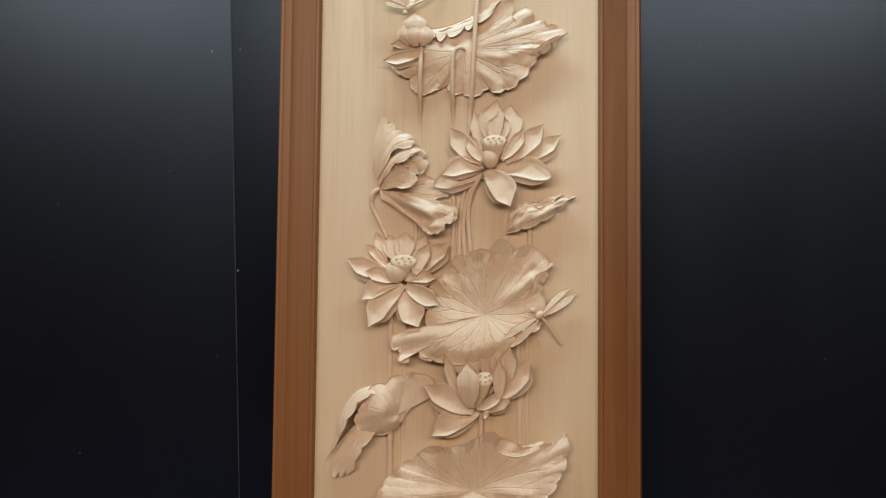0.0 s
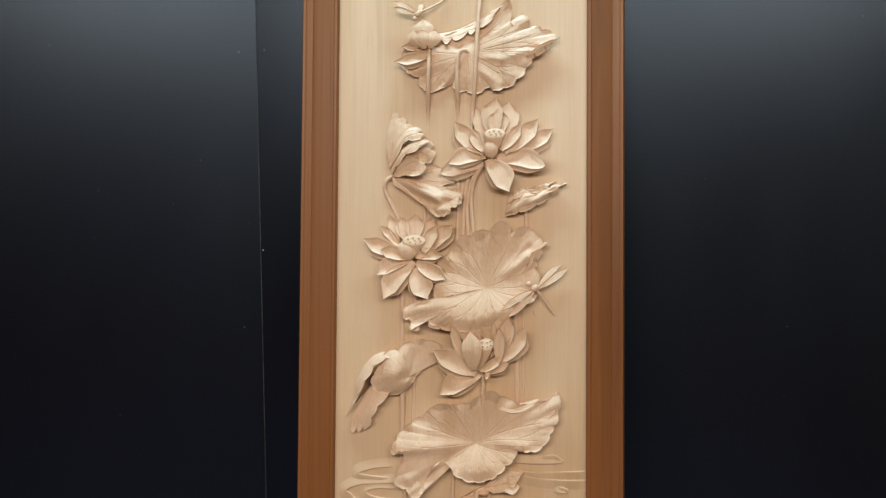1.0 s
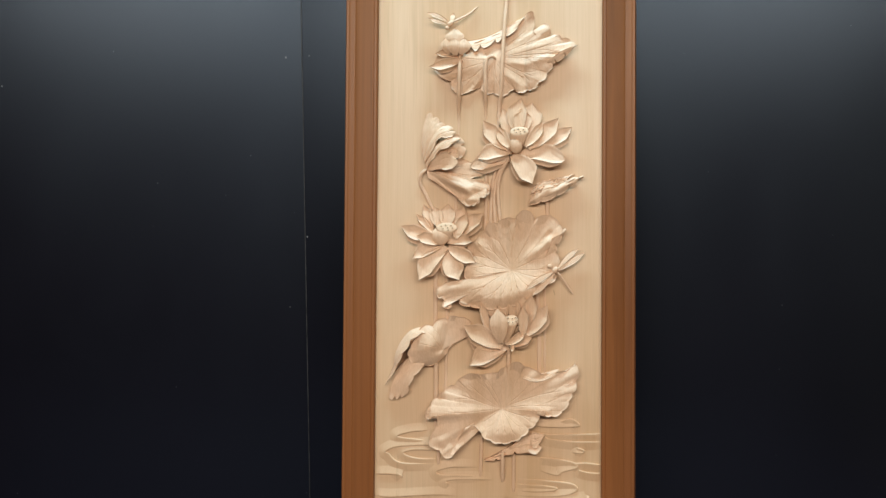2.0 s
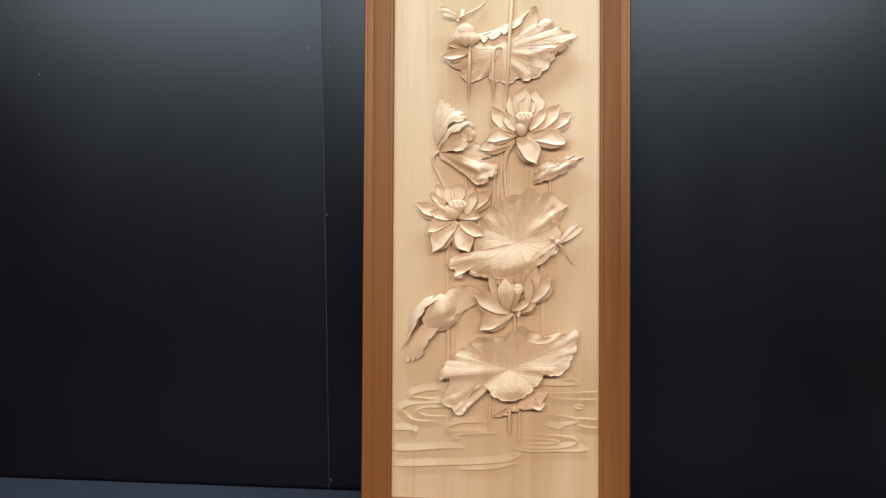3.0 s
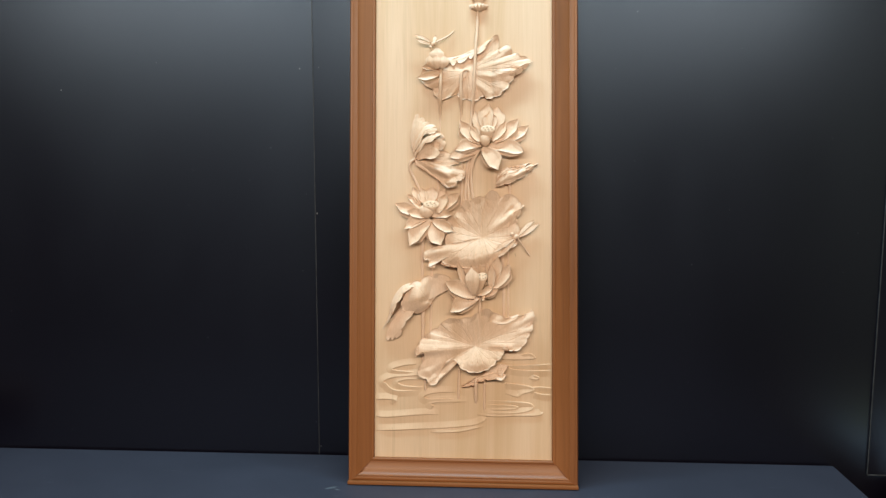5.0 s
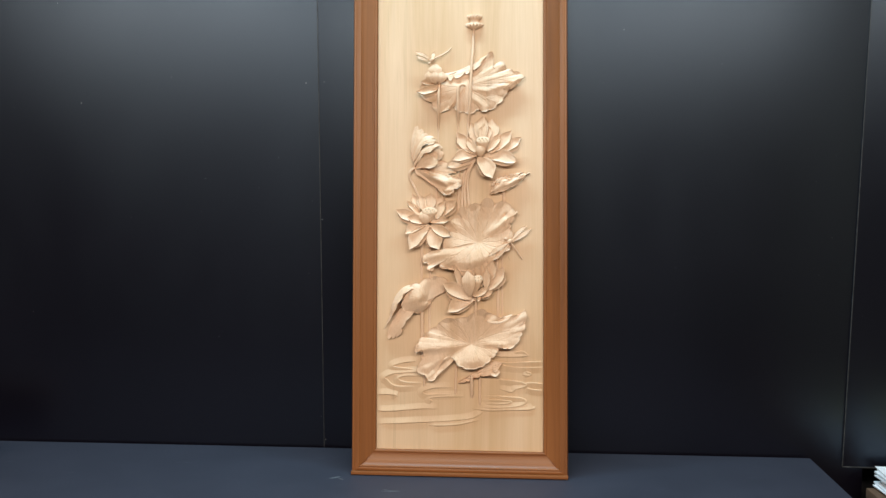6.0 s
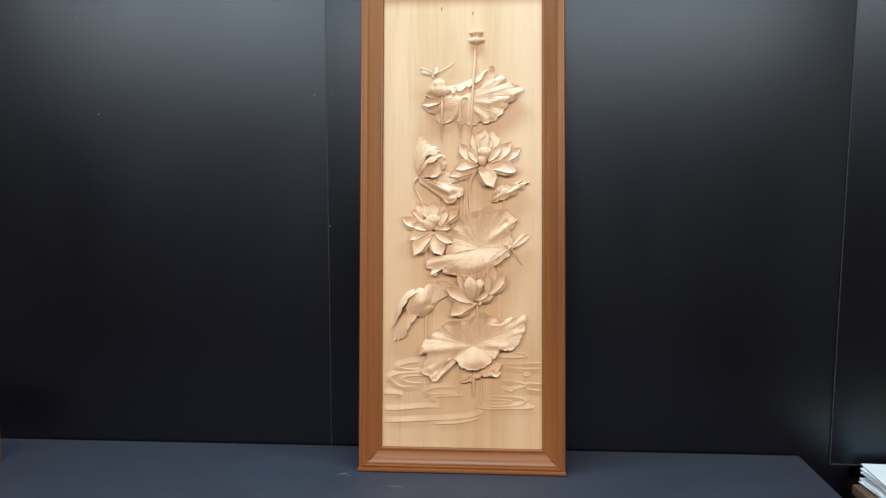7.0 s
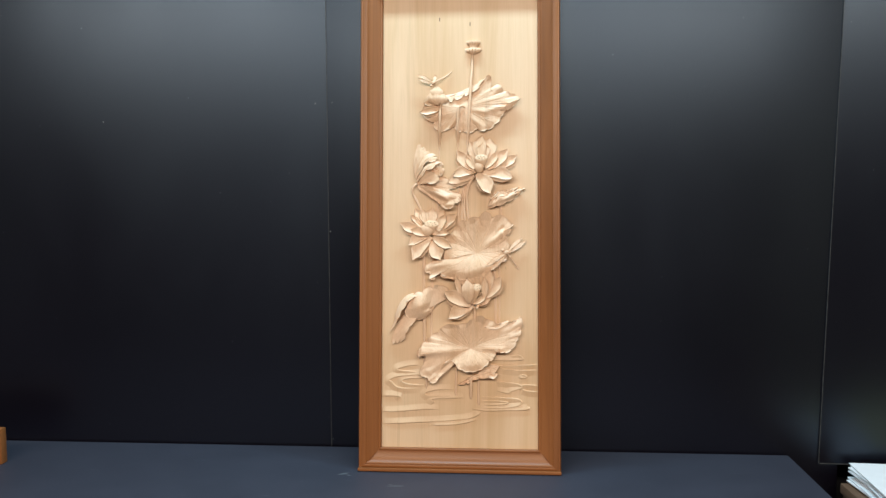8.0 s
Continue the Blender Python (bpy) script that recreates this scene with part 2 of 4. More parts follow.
def fold_rows(one, two, belly, ruffle=0.0, seed=0, lobes=(0, 0, 0), deep=2.6, n=140, m=25):
    """A fold of leaf between two edges, each a curve through a few places, swelling by belly in the middle.
    lobes: how many scallops the first edge, the second edge and the far end have."""
    a, b = spline(one, n), spline(two, n)
    rows = []
    for i in range(n):
        s = i / (n - 1)
        row = []
        across = b[i] - a[i]
        wide = max(np.hypot(across[0], across[1]), 1e-6)
        wave = [0.0, 0.0]
        for k in (0, 1):
            if lobes[k]:
                wave[k] = (abs(math.sin(math.pi * lobes[k] * s + 1.3 * noise.noise(Vector((s * 4, seed, k))))) ** 0.65 - 0.45) * min(1.0, 4 * s)
        for j in range(m):
            x = j / (m - 1)
            p = a[i] * (1 - x) + b[i] * x
            p[:2] += across[:2] / wide * (wave[1] * deep * x ** 3 - wave[0] * deep * (1 - x) ** 3)
            p[2] += belly * 4 * x * (1 - x) * (0.35 + 0.65 * math.sin(math.pi * (0.1 + 0.8 * s)))
            p[2] += ruffle * noise.noise(Vector((s * 5, x * 3.0, seed * 7.3)))
            p[2] += 0.5 * deep * (wave[1] * x ** 3 + wave[0] * (1 - x) ** 3)
            p[2] -= 1.1 * (math.exp(-((x - 0.36 - 0.1 * math.sin(3 * s + seed)) / 0.022) ** 2) + math.exp(-((x - 0.68 + 0.08 * math.sin(4 * s + seed)) / 0.022) ** 2)) * min(1.0, 3 * s) * (1 if s < 0.8 else (1 - s) / 0.2)
            lip = max(0.0, abs(2 * x - 1) - 0.88) / 0.12
            p[2] += 1.9 * lip
            row.append(p)
        rows.append(row)
    for j in range(m):
        x = j / (m - 1)
        out = (rows[-1][j] - rows[-14][j])
        out = out / max(np.linalg.norm(out), 1e-6)
        k = lobes[2] or 1
        reach = (7.0 if k == 1 else 2.0) * math.sin(math.pi * x) ** 0.6 + 1.6 * deep * (abs(math.sin(k * math.pi * x)) ** 0.7 - 0.3) * (1 if lobes[2] else 0.3)
        for q, f in ((1, 1.0), (2, 0.93), (3, 0.86), (4, 0.78), (5, 0.7), (6, 0.6), (7, 0.5), (8, 0.41), (9, 0.33), (10, 0.25), (11, 0.18), (12, 0.11), (13, 0.05)):
            rows[-q][j] = rows[-q][j] + out * f * reach
            rows[-q][j][2] += f * 0.8 * deep * (abs(math.sin(k * math.pi * x)) - 0.4)
    return rows


def fold(parent, one, two, belly=4.0, ruffle=1.5, seed=0, name="leaf_fold", thick=2.0, lobes=(0, 0, 0), deep=2.6):
    return part(name, slab(fold_rows(one, two, belly, ruffle, seed, lobes, deep), thick), CARVED_WOOD, parent, smooth=50)


def tube(points, radius, n=28, around=12, flat=1.0):
    """A round stem along a smooth curve."""
    c = spline(points, n)
    bm = bmesh.new()
    rows = []
    for i in range(n):
        d = c[min(i + 1, n - 1)] - c[max(i - 1, 0)]
        d = d / max(np.linalg.norm(d), 1e-9)
        side = np.cross(d, (0, 0, 1.0))
        side = side / max(np.linalg.norm(side), 1e-9)
        rise = np.cross(side, d)
        s = i / (n - 1)
        r = radius(s) if callable(radius) else radius
        r *= (1 + 0.10 * noise.noise(Vector((s * 14, points[0][0], 3.0)))) * (0.55 + 0.45 * min(1.0, 8 * s, 8 * (1 - s)))
        rows.append([bm.verts.new(at(*(c[i] + r * (side * math.cos(a) + rise * flat * math.sin(a))))) for a in np.linspace(0, 2 * math.pi, around, endpoint=False)])
    skin(bm, rows, closed=True)
    bm.faces.new(rows[0])
    bm.faces.new(rows[-1])
    return bm


def stem(radius, *points):
    return part("stem", tube([np.array(p, float) for p in points], 0.84 * radius, 40), CARVED_WOOD, panel, smooth=60)


def ball(centre, radii, turn=0.0, n=16, m=24, shape=None):
    """An egg at a place on the carving; turn: degrees, in the board's plane."""
    bm = bmesh.new()
    rows = []
    ca, sa = math.cos(radians(turn)), math.sin(radians(turn))
    for i in range(n + 1):
        f = math.pi * i / n
        row = []
        for j in range(m):
            g = 2 * math.pi * j / m
            k = shape(i / n) if shape else 1.0
            x, y, z = radii[0] * math.sin(f) * math.cos(g) * k, radii[1] * math.cos(f), radii[2] * math.sin(f) * math.sin(g) * k
            row.append(bm.verts.new(at(centre[0] + x * ca - y * sa, centre[1] + x * sa + y * ca, centre[2] + z)))
        rows.append(row)
    skin(bm, rows, closed=True)
    bmesh.ops.remove_doubles(bm, verts=bm.verts, dist=1e-6)
    return bm


def lobed(rim, n):
    """n places round a rim, evenly apart: from notch to notch (u, v, h, how far the lobe after it swells)."""
    fine = []
    for (ua, va, ha, swell), (ub, vb, hb, _) in zip(rim, rim[1:] + rim[:1]):
        along = np.array((ub - ua, vb - va))
        chord = max(math.hypot(*along), 1e-6)
        out = np.array((along[1], -along[0])) / chord
        for t in np.linspace(0, 1, 40, endpoint=False):
            q = np.array((ua, va)) + along * t + out * swell * math.sin(math.pi * t) ** 0.62
            fine.append((q[0], q[1], ha + (hb - ha) * t + 0.42 * min(abs(swell), 9) * (math.sin(math.pi * t) - 0.4)))
    fine = np.array(fine + fine[:1])
    run = np.concatenate(((0.0,), np.cumsum(np.hypot(np.diff(fine[:, 0]), np.diff(fine[:, 1])))))
    even = np.linspace(0, run[-1], n, endpoint=False)
    return np.stack([np.interp(even, run, fine[:, k]) for k in range(3)], axis=1)


def lotus_leaf(parent, centre, rim, veins, folds=(), scallop=1.2, lobes=36, seed=1, n=1000, k=50, name="lotus_leaf", label="", vein_from=0.08, overlaps=(), wave=0.8, puffs=(), shape=(), ridges=(), frill=(0, 0)):
    """A round leaf: a rim of lobes round its navel, a face that rises to it, carved veins, swellings and folds.
    folds: (direction in degrees, spread, height), growing towards the rim; overlaps: (root, tip, half width, height), lobes that lie over their neighbours; puffs: (u, v, width, height across, height), round swellings;
    shape: (direction, height at a third of the way to the rim, height at two thirds), the run of the face; ridges: (from, to, half width, height), rounded creases; frill: (how many, how high), the waves of the rim."""
    c = np.array(centre, float)
    edge = np.array(lobed(rim, n))
    d = edge - c
    reach = np.hypot(d[:, 0], d[:, 1])
    angle = np.degrees(np.arctan2(d[:, 1], d[:, 0]))[None, :]
    r = (np.arange(1, k + 1) / k)[:, None]
    step = np.arange(n)
    drift = np.array([noise.noise(Vector((j * 12.0 / n, seed, 0.5))) for j in range(n)])
    lobe = np.abs(np.sin(math.pi * lobes * step / n + 2.2 * drift)) - 0.6

    def near(b):
        return np.abs((angle - b + 180) % 360 - 180)

    u = c[0] + d[:, 0] * r + d[:, 0] / reach * scallop * 1.6 * lobe * r ** 7
    v = c[1] + d[:, 1] * r + d[:, 1] / reach * scallop * 1.6 * lobe * r ** 7
    wide = n // 14
    kernel = np.hanning(2 * wide + 1)
    calm = np.convolve(np.concatenate((d[-wide:, 2], d[:, 2], d[:wide, 2])), kernel / kernel.sum(), "valid")
    # a smooth run from the navel through two heights to the rim, eased from one direction to the next
    shape = sorted((q[0] % 360, q[1], q[2]) for q in shape)
    way = np.array([q[0] for q in shape], float)
    turned_round = np.concatenate((way - 360, way, way + 360))
    third, outer = (np.interp(angle[0], turned_round, np.tile([q[i] for q in shape], 3)) for i in (1, 2))
    soft = n // 40
    ease = np.hanning(2 * soft + 1) / np.hanning(2 * soft + 1).sum()
    third, outer = (np.convolve(np.concatenate((q[-soft:], q, q[:soft])), ease, "valid") for q in (third, outer))
    end = c[2] + calm
    a1, a2 = (outer - c[2]) / 0.7, (end - third) / 0.65
    knots = ((0.0, 0.35, c[2], third, 0.5 * (third - c[2]) / 0.35, a1), (0.35, 0.7, third, outer, a1, a2), (0.7, 1.0, outer, end, a2, (end - outer) / 0.3))
    far = np.convolve(np.concatenate((reach[-wide:], reach, reach[:wide])), kernel / kernel.sum(), "valid")
    even_r = np.clip(r * reach / far, 0, 1)
    run = np.zeros((k, n))
    for lo, hi, p0, p1, m0, m1 in knots:
        f = np.clip((even_r - lo) / (hi - lo), 0, 1)
        piece = (2 * f ** 3 - 3 * f ** 2 + 1) * p0 + (f ** 3 - 2 * f ** 2 + f) * (hi - lo) * m0 + (3 * f ** 2 - 2 * f ** 3) * p1 + (f ** 3 - f ** 2) * (hi - lo) * m1
        run = np.where((even_r > lo) & (even_r <= hi + 1e-9), piece, run)
    h = run + (d[:, 2] - calm) * r ** 8 + 0.5 * scallop * lobe * r ** 8
    for g, spread, high in folds:
        h = h + high * np.exp(-(near(g) / spread) ** 2) * r ** 1.5
    for (ua, va), (ub, vb), half, high in overlaps:
        length = math.hypot(ub - ua, vb - va)
        eu, ev = (ub - ua) / length, (vb - va) / length
        along = ((u - ua) * eu + (v - va) * ev) / length
        across = np.abs((u - ua) * ev - (v - va) * eu) / (half * np.clip(0.25 + 0.9 * along, 0.2, 1.05))
        q = np.clip((along - 0.3) / 0.6, 0, 1)
        h = h + high * q * q * (3 - 2 * q) * np.clip((1 - across) * half / 1.1, 0, 1) * (0.75 + 0.25 * across ** 2)
    for pu, pv, ru, rv, high in puffs:
        h = h + high * np.exp(-((u - pu) / ru) ** 2 - ((v - pv) / rv) ** 2)
    for (ua, va), (ub, vb), half, high in ridges:
        length = math.hypot(ub - ua, vb - va)
        eu, ev = (ub - ua) / length, (vb - va) / length
        along = np.clip(((u - ua) * eu + (v - va) * ev) / length, 0, 1)
        off = np.hypot(u - ua - (ub - ua) * along, v - va - (vb - va) * along)
        h = h + high * np.exp(-(off / half) ** 2) * np.clip(0.15 + 1.6 * along, 0, 1)
    for g in veins:
        stop = 0.80 + 0.08 * math.sin(g * 1.7)
        off = np.minimum(near(g + 4 * np.sin(3 * r + g)), 60)
        gone = np.clip((stop - r) / 0.1, 0, 1) * np.clip((r - vein_from) * 6, 0, 1)
        h = h - 0.85 * np.exp(-(reach * r * np.sin(np.radians(off)) / 0.5) ** 2) * gone
        start = 0.58 + 0.1 * math.sin(g * 2.3)
        for fork in (-1, 1):
            off = np.minimum(near(g + 4 * np.sin(3 * r + g) + fork * 30 * np.clip(r - start, 0, 1)), 60)
            h = h - 0.8 * np.exp(-(reach * r * np.sin(np.radians(off)) / 0.48) ** 2) * (r > start) * np.clip((stop + 0.02 - r) / 0.08, 0, 1)
    swing = np.array([noise.noise(Vector((2.4 * math.cos(a), 2.4 * math.sin(a), seed * 3.7))) for a in np.radians(angle[0])])
    h = h + wave * 1.8 * swing * r ** 3.2
    h = h + frill[1] * np.sin(2 * math.pi * frill[0] * step / n + 2.5 * drift) * (0.6 + drift) * r ** 5
    bumpy = np.array([[1.6 * noise.noise(Vector((x * 0.035, y * 0.035, seed))) + 0.35 * noise.noise(Vector((x * 0.16, y * 0.16, seed + 5))) for x, y in zip(ru, rv)] for ru, rv in zip(u, v)])
    h = h + bumpy * np.clip(1.5 * r, 0, 1) + 1.8 * np.clip((r - 0.965) / 0.035, 0, 1) ** 2
    bm = bmesh.new()
    loops = [[bm.verts.new(at(*q)) for q in zip(u[i], v[i], h[i])] for i in range(k)]
    hub = bm.verts.new(at(c[0], c[1], float(h[0].mean())))
    for j in range(n):
        bm.faces.new((hub, loops[0][j], loops[0][(j + 1) % n]))
    for back, shrink in ((0.9, 0.002), (2.0, 0.012), (3.2, 0.16)):
        loops.append([bm.verts.new(at(x + (c[0] - x) * shrink, y + (c[1] - y) * shrink, z - min(back, max(0.0, z - 0.6)))) for x, y, z in zip(u[-1], v[-1], h[-1])])
    loops.append([bm.verts.new(at(x * 0.62 + c[0] * 0.38, y * 0.62 + c[1] * 0.38, -1.0)) for x, y in zip(u[-1], v[-1])])
    skin(bm, loops, closed=True)
    bm.faces.new(loops[-1])
    return part(name, bm, CARVED_WOOD, parent, label, smooth=60)


def leaf_lobe(parent, base, tip, wide, dome=1.5, arch=0.8, blunt=0.95, sink=0.3):
    """A rounded lobe of a leaf's rim, lying over its neighbours."""
    b, t = np.array(base, float), np.array(tip, float)
    b = b + (t - b) * sink
    t[2] -= 2.5
    b[2] = t[2] - 2.5
    return petal(parent, b, t, wide, wide, 0.0, arch, dome, blunt, "leaf_lobe", 1.8, 0.0)


def ripple(parent, *points, high=3.4, n=60):
    """A low carved water line: a long slope above, a short step below."""
    c = spline(points, n)
    bm = bmesh.new()
    rows = []
    for i in range(n):
        d = c[min(i + 1, n - 1)] - c[max(i - 1, 0)]
        d = d / max(np.linalg.norm(d), 1e-9)
        side = np.array([-d[1], d[0]])
        s = i / (n - 1)
        f = min(1.0, 9 * s, 9 * (1 - s)) + 0.03
        row = []
        for off, h in ((14.0, -0.10), (6.0, 0.5), (2.0, 0.90), (0.4, 1.0), (-0.3, 0.86), (-0.5, 0.4), (-0.6, -0.2)):
            row.append(bm.verts.new(at(c[i][0] + side[0] * off, c[i][1] + side[1] * off, h * high * f if h > 0 else h)))
        rows.append(row)
    skin(bm, rows)
    return part("water_line", bm, BOARD_WOOD, parent, smooth=60)


# ---- the room ----
WALL = 0.174  # the face of the black wall panels
structure("floor", [(-3.2, 3.2, -4.6, 0.4, -0.1, 0.0)], FLOOR_TILE, "plain grey floor of the showroom", "floor")
structure("ceiling", [(-3.2, 3.2, -4.6, 0.4, 2.9, 3.0)], CEILING_PAINT, "plain white ceiling", "ceiling")
structure("wall_north", [(-3.2, 3.2, 0.30, 0.4, 0.0, 2.9)], DARK, "dark wall behind the black panels", "wall")
# unseen walls, added to close the room; dark to keep reflections low
structure("wall_south", [(-3.2, 3.2, -4.7, -4.6, 0.0, 2.9)], ROOM_PAINT, "plain unseen wall that closes the room", "wall")
structure("wall_west", [(-3.3, -3.2, -4.6, 0.4, 0.0, 2.9)], ROOM_PAINT, "plain unseen wall that closes the room", "wall")
# also unseen, paler to act as a reflector for the black panels
structure("wall_east", [(3.2, 3.3, -4.6, 0.4, 0.0, 2.9)], BOUNCE_PAINT, "plain unseen wall that closes the room", "wall")


def wall_panel(x0, x1, z0, m, label):
    ob = new("wall_panel")
    ob.matrix_world = m
    bm = bmesh.new()
    box(bm, x0, x1, 0.0, 0.02, z0, 2.9, 0.0015)
    part("panel_face", bm, LAMINATE, ob)
    # a grey strip in place of the light that the edge catches
    bm = bmesh.new()
    box(bm, x0 - 0.0010, x0 + 0.0004, -0.0005, 0.004, z0, 2.75)
    part("edge_glint", bm, EDGE_GLINT, ob, "thin grey strip standing in for light on the edge")
    return tagged(ob, label, "wall panel", "black wall panels")


left_panel = wall_panel(-2.9, -0.3472, 0.0, pose(0, WALL, 0, 0, 0.32, 0), "satin black laminate wall panel with faint dust and smears")
middle_panel = wall_panel(-0.346, 0.93, 0.0, pose(0, WALL, 0, 0, 0.32, 0), "satin black laminate wall panel with light along its edge painted grey")
right_panel = wall_panel(0.0, 1.3, 0.731, pose(0.872, WALL - 0.0035, 0, 0, 1.2, 1.6), "satin black laminate wall panel with light along its lower edge painted grey")
# the same painted edge light, along the panel's foot
bm = bmesh.new()
box(bm, 0.0, 1.3, -0.001, 0.006, 0.7285, 0.731)
part("lower_edge_glint", bm, EDGE_GLINT, right_panel, "thin grey strip standing in for light along the bottom")

# specks of old glue and dust on the panels
for sheet, x, z, r in ((middle_panel, -0.335, 1.310, 0.0015), (left_panel, -0.367, 1.633, 0.0016), (middle_panel, -0.324, 1.635, 0.0011), (left_panel, -0.923, 1.594, 0.0016), (middle_panel, -0.338, 0.768, 0.0014), (left_panel, -0.371, 1.18, 0.0008), (left_panel, -0.62, 1.41, 0.0009)):
    p = sheet.matrix_world.inverted() @ Vector((x, WALL, z))
    bm = bmesh.new()
    bmesh.ops.create_icosphere(bm, subdivisions=2, radius=r)
    for v in bm.verts:
        v.co = Vector((p.x + v.co.x * (1 + 0.3 * noise.noise(v.co * 900)), v.co.y * 0.25, p.z + v.co.z * (1.2 + 0.4 * noise.noise(v.co * 700))))
    part("speck", bm, GLUE, sheet, "small pale speck", smooth=60)

TOP = 0.75


def table():
    ob = new("display_table")
    ob.matrix_world = pose(0, 0, TOP)
    bm = bmesh.new()
    box(bm, -1.75, 0.812, -0.62, 0.168, -0.03, 0.0, 0.0025)
    part("tabletop", bm, TABLE_PAINT, ob)
    for x in (-1.70, 0.76):
        for y in (-0.58, 0.12):
            bm = bmesh.new()
            box(bm, x - 0.03, x + 0.03, y - 0.03, y + 0.03, -TOP, -0.03, 0.003)
            part("leg", bm, TABLE_PAINT, ob)
    for y in (-0.57, 0.11):
        bm = bmesh.new()
        box(bm, -1.67, 0.73, y - 0.012, y + 0.012, -0.11, -0.03, 0.002)
        part("apron", bm, TABLE_PAINT, ob)
    for x, y, sx, sy, a in ((-0.136, -0.090, 0.019, 0.0028, 0.03), (-0.150, -0.083, 0.006, 0.0015, -0.2), (-0.271, -0.023, 0.012, 0.004, 0.5), (-0.256, -0.031, 0.007, 0.002, -0.4)):
        bm = bmesh.new()
        rim = []
        for i in range(18):
            f = 2 * math.pi * i / 18
            k = 1 + 0.5 * noise.noise(Vector((math.cos(f) * 2, math.sin(f) * 2, x * 40)))
            px, py = sx * k * math.cos(f), sy * k * math.sin(f)
            rim.append(bm.verts.new((x + px * math.cos(a) - py * math.sin(a), y + px * math.sin(a) + py * math.cos(a), 0.0004)))
        bm.faces.new(rim)
        part("scuff", bm, SCUFFED, ob, "pale scuff", smooth=0)
    return tagged(ob, "dark blue-grey matt table with small scuffs against the wall", "table")


table()

# ---- the carved panel ----
WIDE, HIGH, DEEP = 0.48, 1.195, 0.036
LEANING = math.degrees(math.atan(0.115))
panel = new("carved_picture")
panel.matrix_world = pose(0, 0, TOP, -LEANING, 0, 0)
tagged(panel, "pale wooden lotus relief in a brown frame leaning on the wall", "carved picture")


def frame_member(ends, crisp=1.0, flat=0.2):
    """One mitred member: ends(d) gives its two end places for a line d metres inside the outer edge; crisp: how deep its fine steps still stand; flat: how far its hollow is planed off."""
    profile = ((0.0, -DEEP), (0.0, -0.0062), (0.0008, -0.0048), (0.0026, -0.0042), (0.0044, -0.0047), (0.0054, -0.0064), (0.0064, -0.0064), (0.0072, -0.0034), (0.0088, -0.0010), (0.0108, -0.0001), (0.0138, 0.0), (0.0152, -0.0005), (0.0160, -0.0024), (0.0170, -0.0026), (0.0178, -0.0012),
               (0.0194, -0.0012), (0.0206, -0.0038), (0.0226, -0.0068), (0.0256, -0.0097), (0.0300, -0.0123), (0.0350, -0.0140), (0.0400, -0.0151), (0.0440, -0.0156), (0.0462, -0.0157),
               (0.0472, -0.0146), (0.0492, -0.0142), (0.0512, -0.0148), (0.0524, -0.0164), (0.0530, -0.0190), (0.0530, -DEEP))
    bm = bmesh.new()
    rows = []
    for d, w in profile:
        w *= crisp if 0.002 < d < 0.019 else 1.0
        if 0.019 < d < 0.047:
            w += flat * (-0.0012 - 0.0145 * (d - 0.0178) / 0.0284 - w)
        (xa, za), (xb, zb) = ends(d)
        rows.append([bm.verts.new((xa + (xb - xa) * f, -w, za + (zb - za) * f)) for f in np.linspace(0, 1, 5)])
    skin(bm, rows)
    bm.faces.new([r[0] for r in rows])
    bm.faces.new([r[-1] for r in rows])
    return bm


H = WIDE / 2

for name, ends in (("frame_stile", lambda d: ((-H + d, d), (-H + d, HIGH - d))), ("frame_stile", lambda d: ((H - d, d), (H - d, HIGH - d)))):
    part(name, frame_member(ends, 0.14, 0.92), FRAME_WOOD, panel, "brown varnished moulding", smooth=35)
for name, ends in (("frame_rail", lambda d: ((-H + d, d), (H - d, d))), ("frame_rail", lambda d: ((-H + d, HIGH - d), (H - d, HIGH - d)))):
    part(name, frame_member(ends), RAIL_WOOD, panel, "brown varnished moulding", smooth=35)
# a narrow lip along the foot
bm = bmesh.new()
box(bm, -H, H, -0.007, 0.004, 0.0008, 0.0085, 0.0022)
part("foot_lip", bm, RAIL_WOOD, panel, "rounded brown lip along the foot", smooth=40)
bm = bmesh.new()
box(bm, -0.1875, 0.1875, -FACE, DEEP - 0.002, 0.052, HIGH - 0.052)
board = part("board", bm, BOARD_WOOD, panel, "smooth pale wooden ground with upright grain", smooth=0)


for u, v, high in ((-49, 1083, 9), (25, 1071, 8)):
    bm = bmesh.new()
    box(bm, u * 0.001 - 0.0012, u * 0.001 + 0.0010, -FACE - 0.0004, -FACE + 0.001, v * 0.001, (v + high) * 0.001)
    part("split", bm, PIT_SHADE_SPLIT_WOOD, board, "short dark split in the grain", smooth=0)


def seed_head(centre, rx, ry, foot, high, label="flower heart with a pitted seed head"):
    """The heart of a flower: a cup from foot up to an oval disc, with a rim."""
    bm = bmesh.new()
    rows = []
    c, f = np.array((*centre, high), float), np.array(foot, float)
    for s, k in ((0.0, 0.35), (0.3, 0.62), (0.7, 0.92), (0.94, 1.02), (1.0, 1.0), (1.0, 0.9), (0.985, 0.84), (0.98, 0.4)):
        p = f + (c - f) * s
        rows.append([bm.verts.new(at(p[0] + rx * k * math.cos(a), p[1] + ry * k * math.sin(a) + (0.0 if s > 0.9 else 0), p[2] + (3.0 * (1 - s)) - 2.5 * math.sin(a) * k)) for a in np.linspace(0, 2 * math.pi, 32, endpoint=False)])
    skin(bm, rows, closed=True)
    bm.faces.new(rows[-1])
    bm.faces.new(rows[0])
    return part("lotus_flower", bm, CARVED_WOOD, panel, label, smooth=50)


